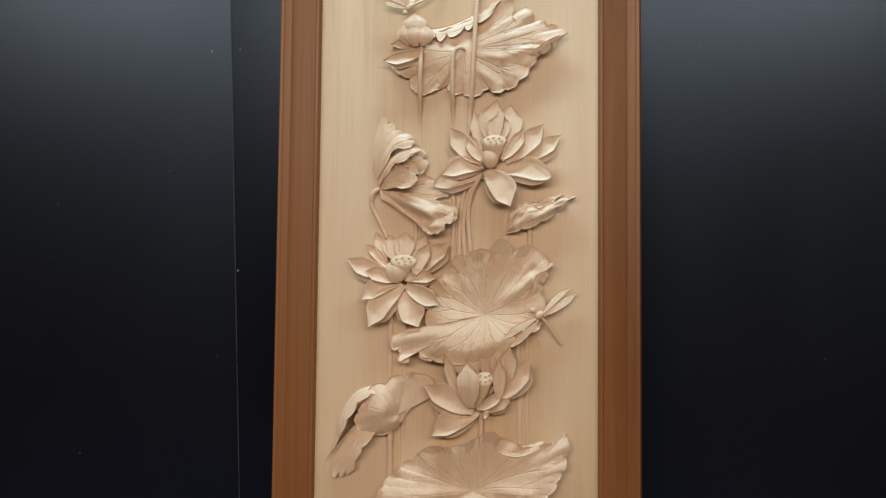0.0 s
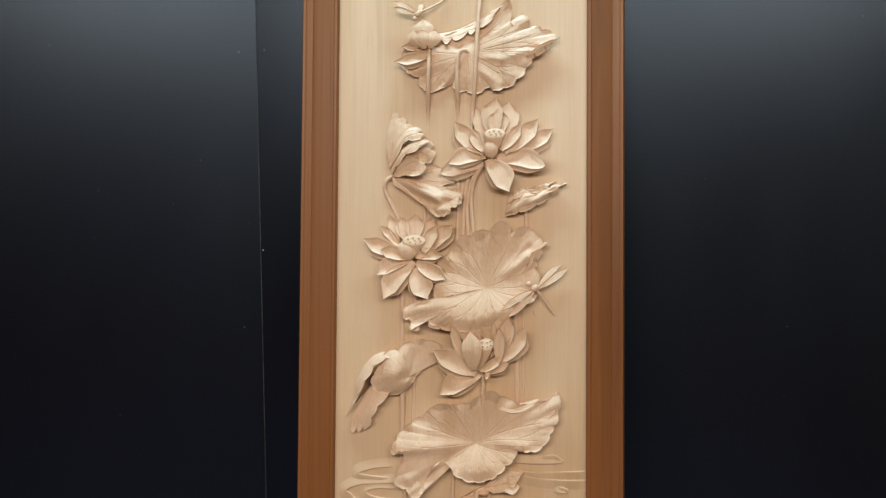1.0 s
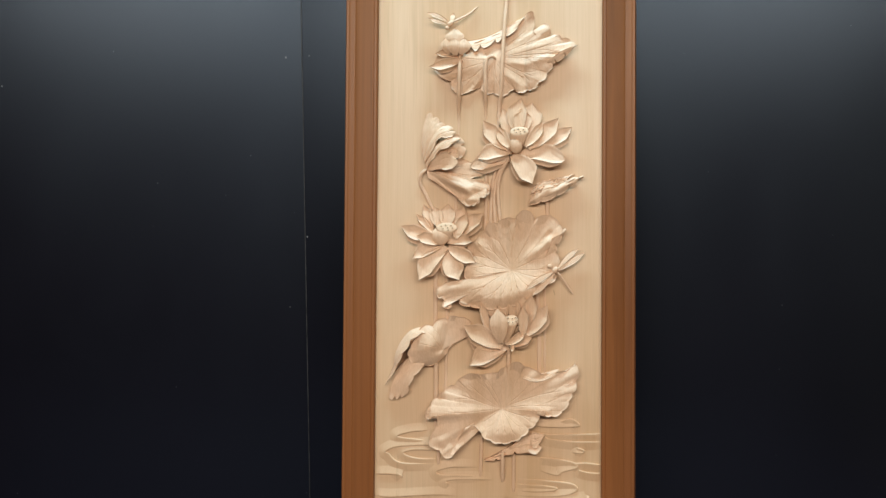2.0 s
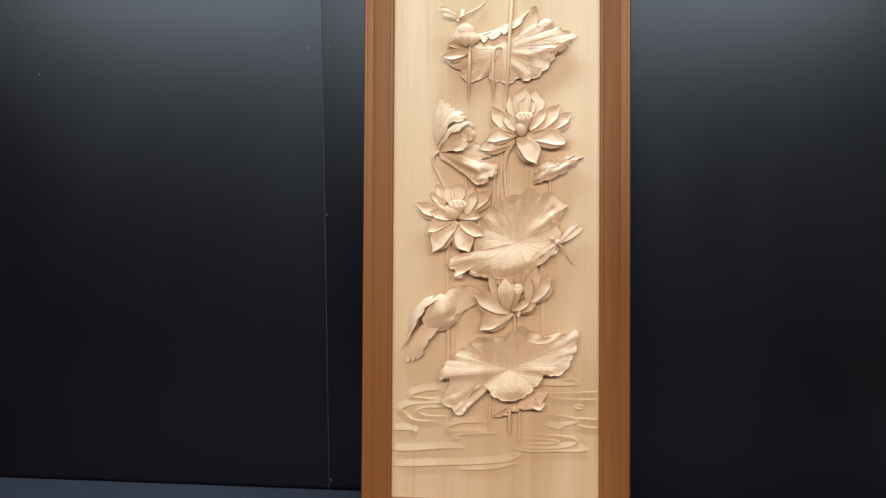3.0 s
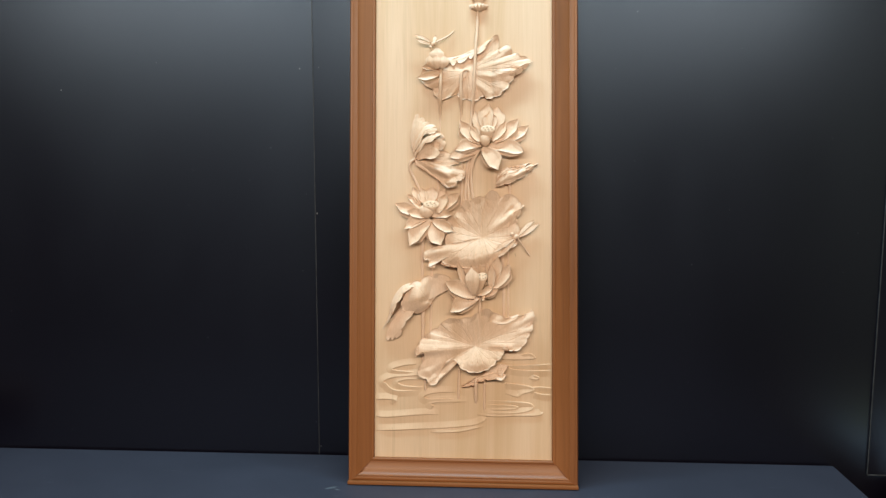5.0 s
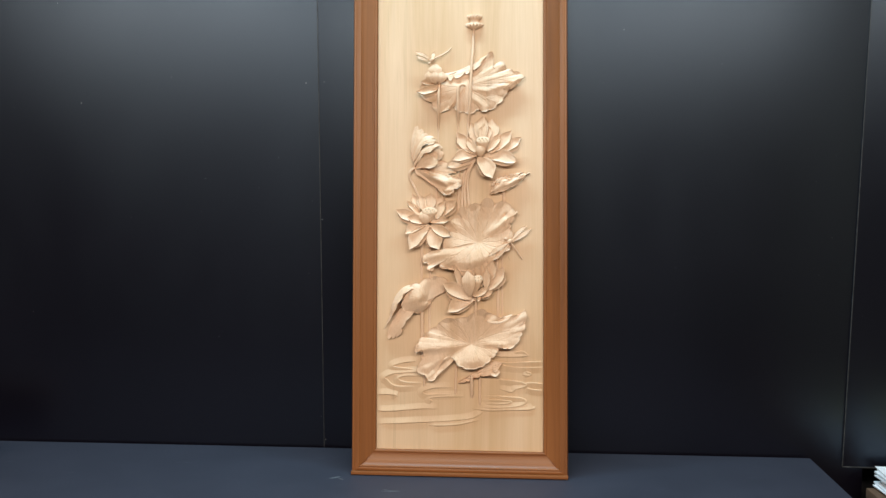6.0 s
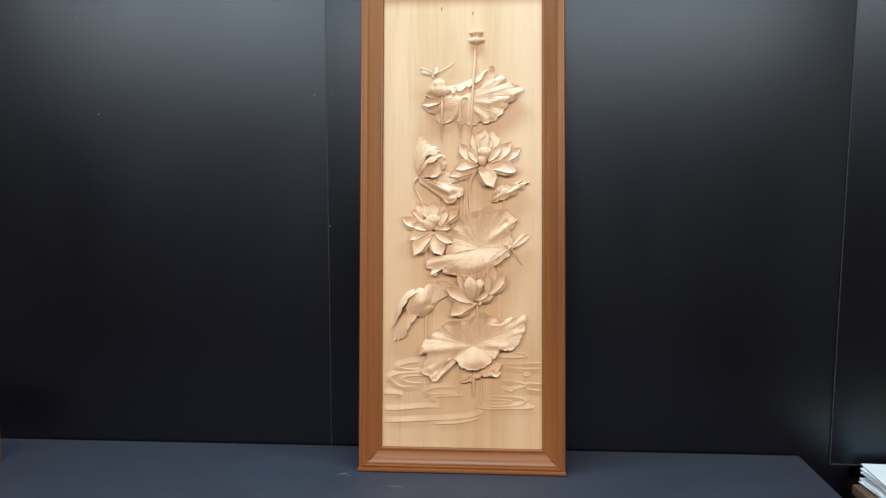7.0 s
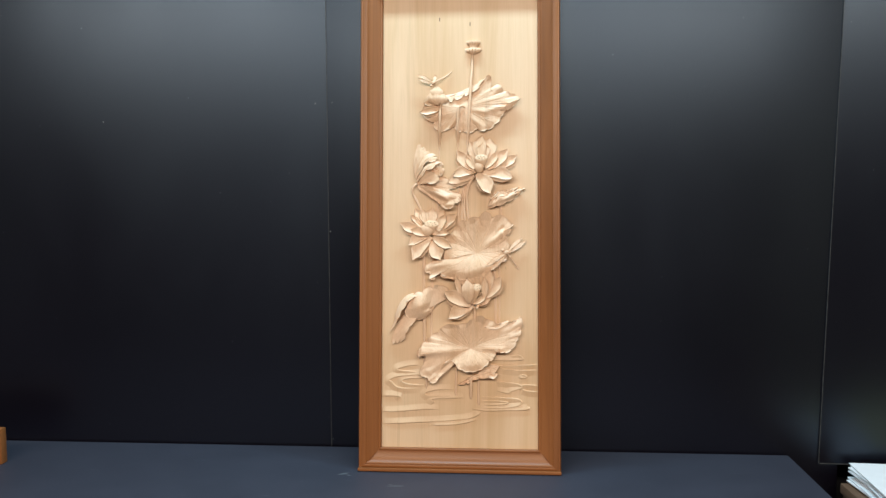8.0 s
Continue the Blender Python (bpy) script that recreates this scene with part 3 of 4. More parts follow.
def seed_disc(parent, centre, rx, ry, high):
    """The pale top of a seed head."""
    bm = bmesh.new()
    rows = []
    for k, h in ((0.97, -0.6), (0.95, 0.35), (0.88, 0.75), (0.5, 0.9), (0.02, 0.95)):
        rows.append([bm.verts.new(at(centre[0] + rx * k * math.cos(a), centre[1] + ry * k * math.sin(a), high + h - 2.5 * math.sin(a) * k)) for a in np.linspace(0, 2 * math.pi, 40, endpoint=False)])
    skin(bm, rows, closed=True)
    bm.faces.new(rows[-1])
    bm.faces.new(rows[0])
    return part("seed_disc", bm, PALE_WOOD, parent, "pale wooden disc", smooth=40)


def seed_ring(parent, u, v, h, r):
    """A raised ring round a seed's pit."""
    bm = bmesh.new()
    rows = []
    for i in range(12):
        a = 2 * math.pi * i / 12
        row = []
        for j in range(6):
            b = 2 * math.pi * j / 6
            q = r + 0.45 * r * math.cos(b)
            row.append(bm.verts.new(at(u + q * math.cos(a), v + 0.8 * q * math.sin(a), h + 0.45 * r * math.sin(b) - 0.12 * q * math.sin(a))))
        rows.append(row)
    rows.append(rows[0])
    skin(bm, rows, closed=True)
    part("seed_cup", bm, PALE_WOOD, parent, smooth=60)


def flower(centre, rx, ry, foot, high, seeds):
    heart = seed_head(centre, rx, ry, foot, high)
    seed_disc(heart, centre, rx, ry, high)
    for du, dv in seeds:
        u, v, h = centre[0] + du * rx, centre[1] + dv * ry, high + 1.3 - 2.5 * dv
        seed_ring(heart, u, v, h, 1.6)
        # the seed's dark colour stands in for the shade inside its pit
        part("seed", ball((u, v, h - 0.5), (1.25, 1.0, 0.7), 0, 6, 10), PIT_SHADE_SPLIT_WOOD, heart, "small seed coloured dark for the shade in its pit", smooth=60)
    return heart


def flower_petal(heart, base, tip, *rest):
    """A petal that leans back to the board where it points up, and comes forward where it points down."""
    lift = max(0.0, (tip[1] - base[1]) / math.hypot(tip[0] - base[0], tip[1] - base[1]))
    near, far = base[2] + (tip[2] - base[2]) * lift, tip[2] + (base[2] - tip[2]) * lift
    return petal(heart, (*base[:2], near), (*tip[:2], far), *rest)


SEEDS = ((-0.55, 0.25), (-0.1, 0.45), (0.42, 0.35), (-0.35, -0.3), (0.1, -0.1), (0.15, -0.58), (0.58, -0.15))
# one call a petal: base, tip, width to the left and right of its rib, bow, arch, cup, bluntness
top_lotus = flower((53, 747), 15, 7.5, (47, 714, 8), 27, SEEDS)
flower_petal(top_lotus, (38, 735, 6), (24, 789, 14), 8, 9, 0, 4, 3)
flower_petal(top_lotus, (52, 742, 6), (55, 804, 16), 15, 11, 3, 5, 4)
flower_petal(top_lotus, (62, 742, 5), (73, 797, 14), 16, 15, -2, 4, 3)
flower_petal(top_lotus, (56, 744, 9), (60, 785, 17), 13, 12, 0, 3, 3)
flower_petal(top_lotus, (85, 722, 8), (139, 754, 22), 11, 11, -3, 5, 4)
flower_petal(top_lotus, (66, 720, 10), (117, 769, 26), 12, 14, -3, 6, 4)
flower_petal(top_lotus, (62, 722, 16), (91, 763, 28), 8, 8, -3, 5, 3)
flower_petal(top_lotus, (37, 718, 10), (-7, 767, 24), 13, 12, 4, 5, 5)
flower_petal(top_lotus, (37, 720, 15), (18, 757, 26), 7, 9, 3, 4, 3)
flower_petal(top_lotus, (36, 703, 8), (-27, 689, 22), 12, 16, -2, 5, -3, 0.35)
flower_petal(top_lotus, (39, 714, 14), (-16, 702, 28), 9, 14, -3, 6, -3)
flower_petal(top_lotus, (52, 711, 12), (127, 699, 28), 15, 13, 4, 6, -4, 0.5)
flower_petal(top_lotus, (41, 709, 15), (75, 660, 30), 18, 11, 0, 8, -5)
part("inner_petal", ball((47, 724, 19), (12, 13.5, 10), 4, shape=lambda f: 1.12 - 0.3 * f), CARVED_WOOD, top_lotus, smooth=60)
side_lotus = flower((-66, 589), 17, 8, (-74, 564, 8), 26, SEEDS)
flower_petal(side_lotus, (-91, 588, 5), (-107, 629, 13), 6, 7, 0, 4, 3)
flower_petal(side_lotus, (-88, 580, 6), (-119, 612, 16), 6, 6, 0, 3, 3)
flower_petal(side_lotus, (-80, 590, 5), (-88, 625, 12), 9, 9, 0, 4, 3)
flower_petal(side_lotus, (-68, 590, 5), (-65, 629, 13), 11, 11, 0, 4, 4)
flower_petal(side_lotus, (-55, 590, 6), (-38, 624, 13), 9, 10, 0, 4, 3)
flower_petal(side_lotus, (-48, 572, 8), (-6, 613, 20), 11, 12, 3, 4, 4)
flower_petal(side_lotus, (-52, 570, 14), (-33, 612, 26), 8, 9, 2, 5, 4)
flower_petal(side_lotus, (-82, 567, 10), (-144, 592, 24), 11, 12, 3, 5, 5)
flower_petal(side_lotus, (-77, 563, 16), (-117, 575, 28), 9, 10, 0, 6, 4)
flower_petal(side_lotus, (-71, 561, 12), (-123, 537, 26), 10, 12, -4, 7, -4)
flower_petal(side_lotus, (-66, 565, 14), (-22, 566, 28), 9, 8, 2, 6, -4)
flower_petal(side_lotus, (-67, 557, 14), (-112, 501, 27), 12, 15, -4, 8, -5)
flower_petal(side_lotus, (-64, 556, 16), (-17, 532, 29), 12, 9, -3, 8, -5)
flower_petal(side_lotus, (-66, 550, 13), (-44, 502, 27), 15, 13, -3, 8, -5)
part("inner_petal", ball((-77, 574, 17), (16.5, 15, 12), 6, shape=lambda f: 1.12 - 0.3 * f), CARVED_WOOD, side_lotus, smooth=60)
low_lotus = flower((42, 437), 11, 9, (30, 398, 8), 25, ((-0.5, 0.4), (0.1, 0.3), (0.55, 0.5), (-0.45, -0.35), (0.15, -0.4), (0.6, -0.15)))
petal(low_lotus, (12, 438, 13), (6, 478, 23), 7.8, 7.8, 0, 4, 3)
petal(low_lotus, (30, 438, 13), (27, 470, 22), 7.0, 7.0, 0, 4, 3)
petal(low_lotus, (46, 436, 13), (45, 477, 23), 8.6, 8.6, 0, 4, 3)
petal(low_lotus, (56, 434, 14), (61, 480, 23), 7.8, 7.8, 0, 4, 3)
petal(low_lotus, (66, 425, 15), (75, 480, 27), 9.4, 9.4, 0, 5, 4)
petal(low_lotus, (6, 412, 18), (-10, 468, 26), 4.7, 6.2, 0, 4, 4)
petal(low_lotus, (56, 410, 18), (100, 464, 25), 11, 13, -4, 5, 4)
petal(low_lotus, (60, 410, 24), (61, 463, 30), 6.2, 7.0, 0, 5, 4)
flower_petal(low_lotus, (26, 390, 9), (-32, 414, 20), 12, 11, 4, 4, 4)
petal(low_lotus, (27, 393, 20), (-37, 428, 27), 11, 16, 4, 5, 5)
flower_petal(low_lotus, (36, 396, 12), (75, 411, 24), 8.6, 7.0, -3, 6, -4, 0.3)
flower_petal(low_lotus, (32, 398, 18), (65, 422, 32), 6.2, 6.2, -4, 6, -3)
petal(low_lotus, (24, 399, 26), (19, 458, 32), 11.5, 11.5, 0, 9, -7)
flower_petal(low_lotus, (48, 404, 20), (42, 387, 29), 3.1, 3.1, 0, 3, -2, 0.5)
flower_petal(low_lotus, (35, 393, 10), (-27, 362, 25), 10, 17, 0, 8, -5)

for i in range(16):
    a = radians(120 + 18 * i)
    u, v = 42 + 12 * math.cos(a), 434 + 10 * math.sin(a)
    part("stamen", tube([np.array((u, v - 9, 19.0)), np.array((u + 5 * math.cos(a), v - 2, 22.0)), np.array((u + 10 * math.cos(a), v + 5 + 4 * math.sin(a), 23.0))], 1.0, 8, 6), CARVED_WOOD, low_lotus, smooth=60)

# the closed bud on its tall stem
bud = part("lotus_bud", ball((-55, 899, 12), (15, 23, 13), 4), CARVED_WOOD, panel, "closed lotus bud", smooth=60)
for p in (((-55, 884, 19), (-56, 922, 19), 13, 13, 0, 6, -8), ((-62, 878, 18), (-67, 908, 19), 9, 10, 3, 6, -5, 0.3), ((-54, 876, 22), (-57, 903, 25), 10, 10, 0, 5, -6, 0.4), ((-45, 877, 21), (-39, 903, 22), 9, 10, -2, 6, -5, 0.4)):
    petal(bud, *p, hull=0.0)
for p in (((-42, 874, 10), (-88, 879, 20), 7, 8, -3, 4, 4), ((-42, 872, 12), (-98, 857, 24), 9, 8, 3, 6, -4)):
    petal(bud, *p, name="sepal")

# round leaves
lotus_leaf(panel, (10, 869, 14), [
    (109, 870, 15, 5), (120, 878, 15, 2), (130, 880, 17, 3), (140, 886, 15, 4), (136, 895, 13, 4), (122, 900, 11, 5), (104, 906, 9, 21), (80, 908, 6, 0), (74, 915, 5, 30), (48, 925, 3, 0), (-24, 898, 2, 0), (-46, 893, 5, 0),
    (-80, 880, 8, 4), (-90, 858, 9, 6), (-62, 836, 10, 9), (-40, 813, 12, 1), (-11, 826, 11, 9), (9, 815, 12, 6), (34, 812, 12, -1), (45, 818, 12, 6), (66, 817, 13, 5),
    (84, 829, 14, 5), (97, 845, 15, 6), (104, 863, 16, 6)],
    (2, 9, 16, 27, 46, -6, -22, -38, -62, -88, -118, -140, -160, 178), ((-115, 55, -6),), 0.7, 60, 1, label="wide lotus leaf seen from below with carved veins", wave=1.2, frill=(19, 3.4),
    shape=((-35, 14.5, 15), (-12, 16, 18), (-4, 16, 19), (3, 14, 16), (12, 14, 16), (24, 12, 11), (45, 9, 6), (70, 8, 4), (150, 9, 6), (175, 13, 11), (200, 13.5, 12), (250, 14, 13), (290, 14.5, 14)),
    ridges=(((28, 864), (62, 858), 5, 2.5), ((62, 858), (98, 870), 6, 3), ((36, 879), (118, 897), 4, 1.5), ((-10, 858), (-70, 846), 8, 3), ((20, 850), (60, 822), 6, 3), ((30, 888), (90, 918), 4, 1.5)))
leaf = lotus_leaf(panel, (41, 519, 9), [
    (104, 557, 15, 4), (107, 572, 16, 2), (121, 577, 17, 4), (119, 593, 11, 13), (79, 601, 10, 16), (47, 603, 9, 6), (17, 595, 9, 8), (-1, 584, 9, 4), (-16, 567, 9, 6), (-33, 548, 10, 5),
    (-33, 525, 12, 4), (-34, 503, 13, 0), (-60, 498, 16, 2), (-77, 491, 18, 5), (-74, 472, 21, 0)] + [
    (-70, 469, 22, 10), (-60, 466, 22, -1), (-52, 475, 19, -1), (-44, 474, 20, 5), (-29, 463, 23, 3), (-19, 461, 23, 4), (-4, 458, 22, 4), (18, 457, 21, 4),
    (38, 461, 20, 4), (57, 468, 20, 4), (74, 478, 19, 3), (86, 488, 18, 3), (98, 497, 18, 5), (115, 511, 13, 10)],
    (4, 24, 43, 66, 90, 112, 133, 152, 171, 190, 212, 234, 254, 272, 292, 318, 344), ((95, 55, 8),), 0.5, 50, 2, label="open lotus leaf with a ruffled rim and carved veins", wave=0.8, frill=(17, 3.2),
    shape=((0, 13, 17), (28, 10.5, 16), (50, 9, 10), (90, 8.5, 9), (130, 8.5, 10), (155, 10, 13), (178, 14, 20), (200, 22, 28), (225, 25, 32), (250, 25, 32), (272, 25, 32), (300, 23, 29), (330, 17, 21)),
    ridges=(((62, 535), (100, 566), 7, 8), ((75, 545), (103, 580), 4, -4), ((16, 500), (-55, 488), 9, 4)), overlaps=(((66, 560), (62, 620), 17, 5.0), ((8, 562), (3, 600), 9, 3.5), ((-4, 530), (-26, 562), 10, 3.0)))
leaf_lobe(leaf, (-58, 484, 20), (-83, 481, 22), 9, 0.5)
leaf_lobe(leaf, (-60, 480, 20), (-66, 455, 25), 7, 0.5)
leaf_lobe(leaf, (-30, 482, 20), (-36, 459, 25), 9, 0.5)
leaf_lobe(leaf, (-14, 478, 20), (-18, 456, 25), 8, 0.5)
leaf = lotus_leaf(panel, (26, 291, 12), [
    (139, 321, 17, 5), (145, 340, 18, 5), (146, 366, 16, 1), (130, 356, 14, 3), (113, 348, 13, 2), (92, 350, 12, 2), (63, 362, 12, 9), (36, 360, 10, 4), (22, 352, 9, 1), (-10, 347, 9, 10), (-50, 327, 10, 5), (-68, 318, 11, 4), (-79, 306, 12, 4), (-90, 294, 16, 2)] + [
    (-97, 281, 22, 4), (-93, 272, 22, 0), (-85, 278, 20, -1), (-80, 277, 19, 0), (-80, 262, 20, 1), (-92, 239, 22, 4), (-86, 225, 23, 2), (-75, 223, 22, 1), (-70, 213, 23, 5), (-53, 214, 23, 2),
    (-49, 228, 21, -1), (-38, 251, 18, -2), (-28, 262, 18, -1), (-16, 262, 20, 0), (-6, 251, 25, 3), (9, 241, 27, 3), (27, 238, 28, 3), (43, 241, 28, 3), (59, 249, 27, 3), (71, 262, 24, 2)] + [
    (82, 270, 22, 1), (89, 286, 22, -3), (96, 290, 23, 5), (107, 284, 22, 5), (124, 292, 19, 4), (134, 308, 17, 3)],
    (8, 20, 42, 66, 92, 112, 128, 146, 166, 183, 214, 240, 258, 276, 296, 318, 344), ((112, 58, 15),), 0.6, 46, 3, label="large open lotus leaf with a turned-out wavy rim", wave=0.8, frill=(21, 3.6),
    shape=((0, 16, 20), (20, 14, 17), (45, 13, 14), (90, 12.5, 13), (135, 12.5, 13), (155, 13, 15), (170, 16, 21), (183, 20, 27), (194, 19, 25), (212, 15, 17), (235, 18, 22), (252, 24, 31), (275, 26, 33), (300, 25, 31), (322, 19, 24), (342, 16, 19)),
    ridges=(((0, 287), (-88, 279), 8, 5), ((-20, 272), (-70, 236), 9, 6), ((50, 296), (100, 290), 7, 4)), overlaps=(((-2, 304), (-31, 350), 18, 2.0), ((40, 315), (50, 373), 14, 3.5), ((12, 310), (5, 356), 14, 2.0)))
fold(leaf, ((52, 363, 8), (65, 352, 8), (79, 350, 8), (95, 352, 8), (112, 357, 9)), ((54, 347, 14), (65, 341, 18), (81, 338, 19), (97, 341, 18), (112, 350, 14)), 3, 0.5, 32, "leaf_fold", 2.0, (0, 0, 0), 3.0)
fold(leaf, ((118, 340, 9), (128, 350, 8), (137, 359, 8), (143, 367, 8)), ((123, 334, 15), (133, 334, 18), (142, 340, 18), (143, 352, 15)), 3, 0.4, 33, "leaf_fold", 2.0, (0, 2, 1), 2.0)
fold(leaf, ((-84, 285, 24), (-92, 288, 26), (-99, 284, 25), (-100, 275, 22)), ((-82, 279, 24), (-88, 280, 22), (-92, 278, 20), (-94, 273, 19)), 3, 0.4, 31, "leaf_fold", 2.0, (0, 0, 1))

turned = fold(panel, ((-46, 904, 0), (-24, 905, 0), (0, 911, 0), (26, 923, 0), (52, 938, 0)), ((-44, 894, 9), (-24, 889, 10), (-2, 895, 11), (22, 905, 11), (52, 925, 10)), 2, 0.6, 21, "turned_rim", 2.0, (0, 5, 0), 11.0)
tagged(turned, "scalloped rim of the wide leaf, turned forward")

fold(panel, ((97, 862, 19), (108, 869, 23), (122, 878, 25), (139, 886, 21)), ((102, 857, 12), (112, 862, 15), (125, 871, 17), (137, 879, 16)), 3, 0.6, 22, "turned_rim", 2.0, (0, 3, 1), 5.0)
fold(panel, ((94, 541, 18), (103, 556, 22), (107, 570, 24), (119, 578, 23)), ((103, 538, 11), (113, 554, 13), (116, 565, 14), (124, 577, 16)), 3, 0.6, 23, "turned_rim", 2.0, (0, 2, 1), 5.0)

# the folded leaf beside the top flower
bent = lotus_leaf(panel, (-94, 682, 14), [(4, 650, 17, 3), (0, 662, 14, 4), (-19, 664, 12, -3), (-28, 669, 12, -2), (-10, 674, 10, 3), (-9, 684, 9, 2), (-30, 699, 8, 2), (-49, 704, 9, 0), (-76, 699, 10, 0), (-97, 690, 12, 0), (-102, 685, 12, 0), (-99, 673, 10, 0), (-79, 660, 13, 0), (-59, 646, 15, 0), (-43, 635, 18, 2), (-37, 628, 20, 4), (-22, 628, 22, 5), (-12, 637, 22, 3), (-14, 643, 20, -1), (-4, 641, 20, 3)],
    (6, -5, -12, -30), (), 0.3, 30, 5, 800, 40, "folded_leaf", "folded lotus leaf with curling lobes", wave=0.0, frill=(9, 2.5),
    shape=((25, 11, 9), (8, 11, 10), (-3, 13, 12), (-10, 17, 16), (-17, 24, 25), (-24, 24, 23), (-31, 18, 18), (-45, 12, 13), (180, 12, 12)),
    ridges=(((-89, 677), (-30, 648), 5, 7), ((-56, 658), (-6, 651), 5, 3), ((-84, 684), (-28, 664), 5, -6)), puffs=((*(-27, 635), 10, 6, 8),))
# folds that spring from the stem, from the back to the front
fold(bent, ((-92, 714, 8), (-76, 732, 13), (-60, 742, 14), (-52, 745, 12), (-46, 742, 9)), ((-92, 700, 8), (-74, 707, 12), (-56, 707, 13), (-47, 704, 11), (-40, 709, 9)), 3, 0.8, 42, "leaf_fold", 2.0, (0, 0, 2), 4.5)
fold(bent, ((-110, 714, 9), (-111, 736, 8), (-109, 756, 7), (-105, 772, 6), (-102, 781, 6)), ((-106, 704, 11), (-97, 728, 16), (-86, 744, 18), (-77, 752, 17), (-71, 756, 14)), 4, 0.9, 43, "leaf_fold", 2.0, (0, 0, 3), 3.6)
fold(bent, ((-107, 704, 10), (-98, 732, 14), (-88, 750, 15), (-76, 759, 15), (-67, 760, 14)), ((-104, 698, 12), (-92, 720, 23), (-80, 734, 27), (-67, 740, 28), (-55, 740, 25)), 4, 0.9, 48, "leaf_fold", 2.0, (0, 2, 2), 5.0)
fold(bent, ((-104, 696, 11), (-92, 718, 20), (-79, 730, 24), (-65, 737, 25), (-55, 739, 23)), ((-101, 689, 13), (-89, 706, 26), (-78, 716, 32), (-65, 723, 34), (-55, 726, 31)), 4, 0.9, 49, "leaf_fold", 2.0, (0, 2, 1), 5.0)
fold(bent, ((-102, 690, 11), (-88, 712, 22), (-76, 719, 25), (-65, 724, 23), (-58, 724, 19)), ((-101, 688, 11), (-86, 705, 21), (-74, 710, 24), (-64, 713, 22), (-55, 715, 18)), -3, 0.5, 44, "leaf_fold", 2.0, (0, 0, 2), 2.6)
fold(bent, ((-100, 689, 13), (-91, 701, 27), (-81, 709, 33), (-70, 714, 35), (-60, 711, 32)), ((-100, 685, 13), (-90, 684, 21), (-78, 686, 26), (-68, 684, 31), (-57, 686, 33)), -4, 0.4, 45, "leaf_fold", 2.0, (0, 0, 1), 3.0)

leaf_lobe(bent, (-73, 712, 20), (-47, 711, 24), 7, -2)
leaf_lobe(bent, (-29, 651, 22), (0, 646, 25), 8, -2)
leaf_lobe(bent, (-34, 642, 20), (-16, 630, 25), 8, -2)

# the drooping leaf beside the lowest flower
droop = lotus_leaf(panel, (-72, 387, 15), [
    (-24, 412, 5, 0), (-26, 432, 6, 4), (-46, 440, 12, 5), (-64, 436, 16, 8), (-88, 424, 19, 9), (-112, 413, 20, 3), (-119, 400, 20, 3), (-125, 388, 18, 4), (-128, 372, 16, 4), (-117, 363, 14, 2), (-100, 359, 12, 3), (-80, 366, 11, 2), (-64, 385, 8, 0), (-46, 406, 5, 0)],
    (100, 128, 162), (), 0.3, 24, 9, 800, 40, "drooping_leaf", "drooping lotus leaf curled over its stem", wave=0.0, frill=(8, 2.0),
    shape=((0, 10, 8), (40, 11, 9), (75, 15, 13), (105, 24, 27), (135, 28, 30), (160, 28, 27), (185, 26, 24), (215, 23, 21), (270, 17, 15), (330, 11, 9)), puffs=((-94, 390, 20, 19, 11),))
fold(droop, ((-118, 384, 5), (-137, 364, 3), (-151, 342, 3), (-160, 322, 4), (-163, 305, 6)), ((-99, 366, 20), (-112, 350, 21), (-124, 335, 19), (-130, 322, 15), (-132, 310, 10)), 3, 0.8, 14, "leaf_fold", 2.0, (0, 3, 3), 4.0)
fold(droop, ((-83, 426, 10), (-105, 424, 10), (-127, 417, 10), (-144, 398, 9), (-154, 373, 9), (-157, 354, 8), (-166, 332, 7)), ((-84, 418, 22), (-102, 415, 29), (-118, 408, 31), (-131, 391, 31), (-142, 372, 29), (-150, 356, 23), (-164, 331, 11)), 4, 0.8, 8, "leaf_fold", 2.0, (0, 5, 1), 4.2)

# the rolled leaf at the side
roll = fold(panel, ((73, 644, 8), (88, 655, 16), (113, 661, 20), (132, 669, 18), (150, 671, 12)), ((68, 625, 8), (88, 631, 14), (114, 641, 16), (134, 655, 14), (151, 669, 9)), 9, 5.0, 9, "rolled_leaf", 3.0, (4, 4, 0), 4.0)
tagged(roll, "rolled young lotus leaf")
fold(roll, ((73, 652, 6), (87, 664, 11), (110, 668, 13), (133, 673, 12)), ((72, 644, 10), (88, 654, 19), (112, 661, 22), (133, 670, 19)), 2, 3.0, 10, "leaf_fold", 2.0, (6, 5, 1), 4.6)

# the half-sunk leaf near the water
sunk = fold(panel, ((-2, 207, 6), (18, 216, 10), (38, 230, 12), (60, 244, 10), (78, 255, 5)), ((-2, 203, 6), (20, 209, 12), (42, 219, 15), (64, 223, 17), (88, 222, 20)), -4, 5, 11, "sunken_leaf", 2.4, (2, 5, 3), 4.0)
tagged(sunk, "small half-sunk lotus leaf")
fold(sunk, ((70, 250, 6), (80, 253, 8), (90, 252, 9)), ((74, 232, 14), (82, 230, 17), (90, 240, 14)), 2, 1, 12)

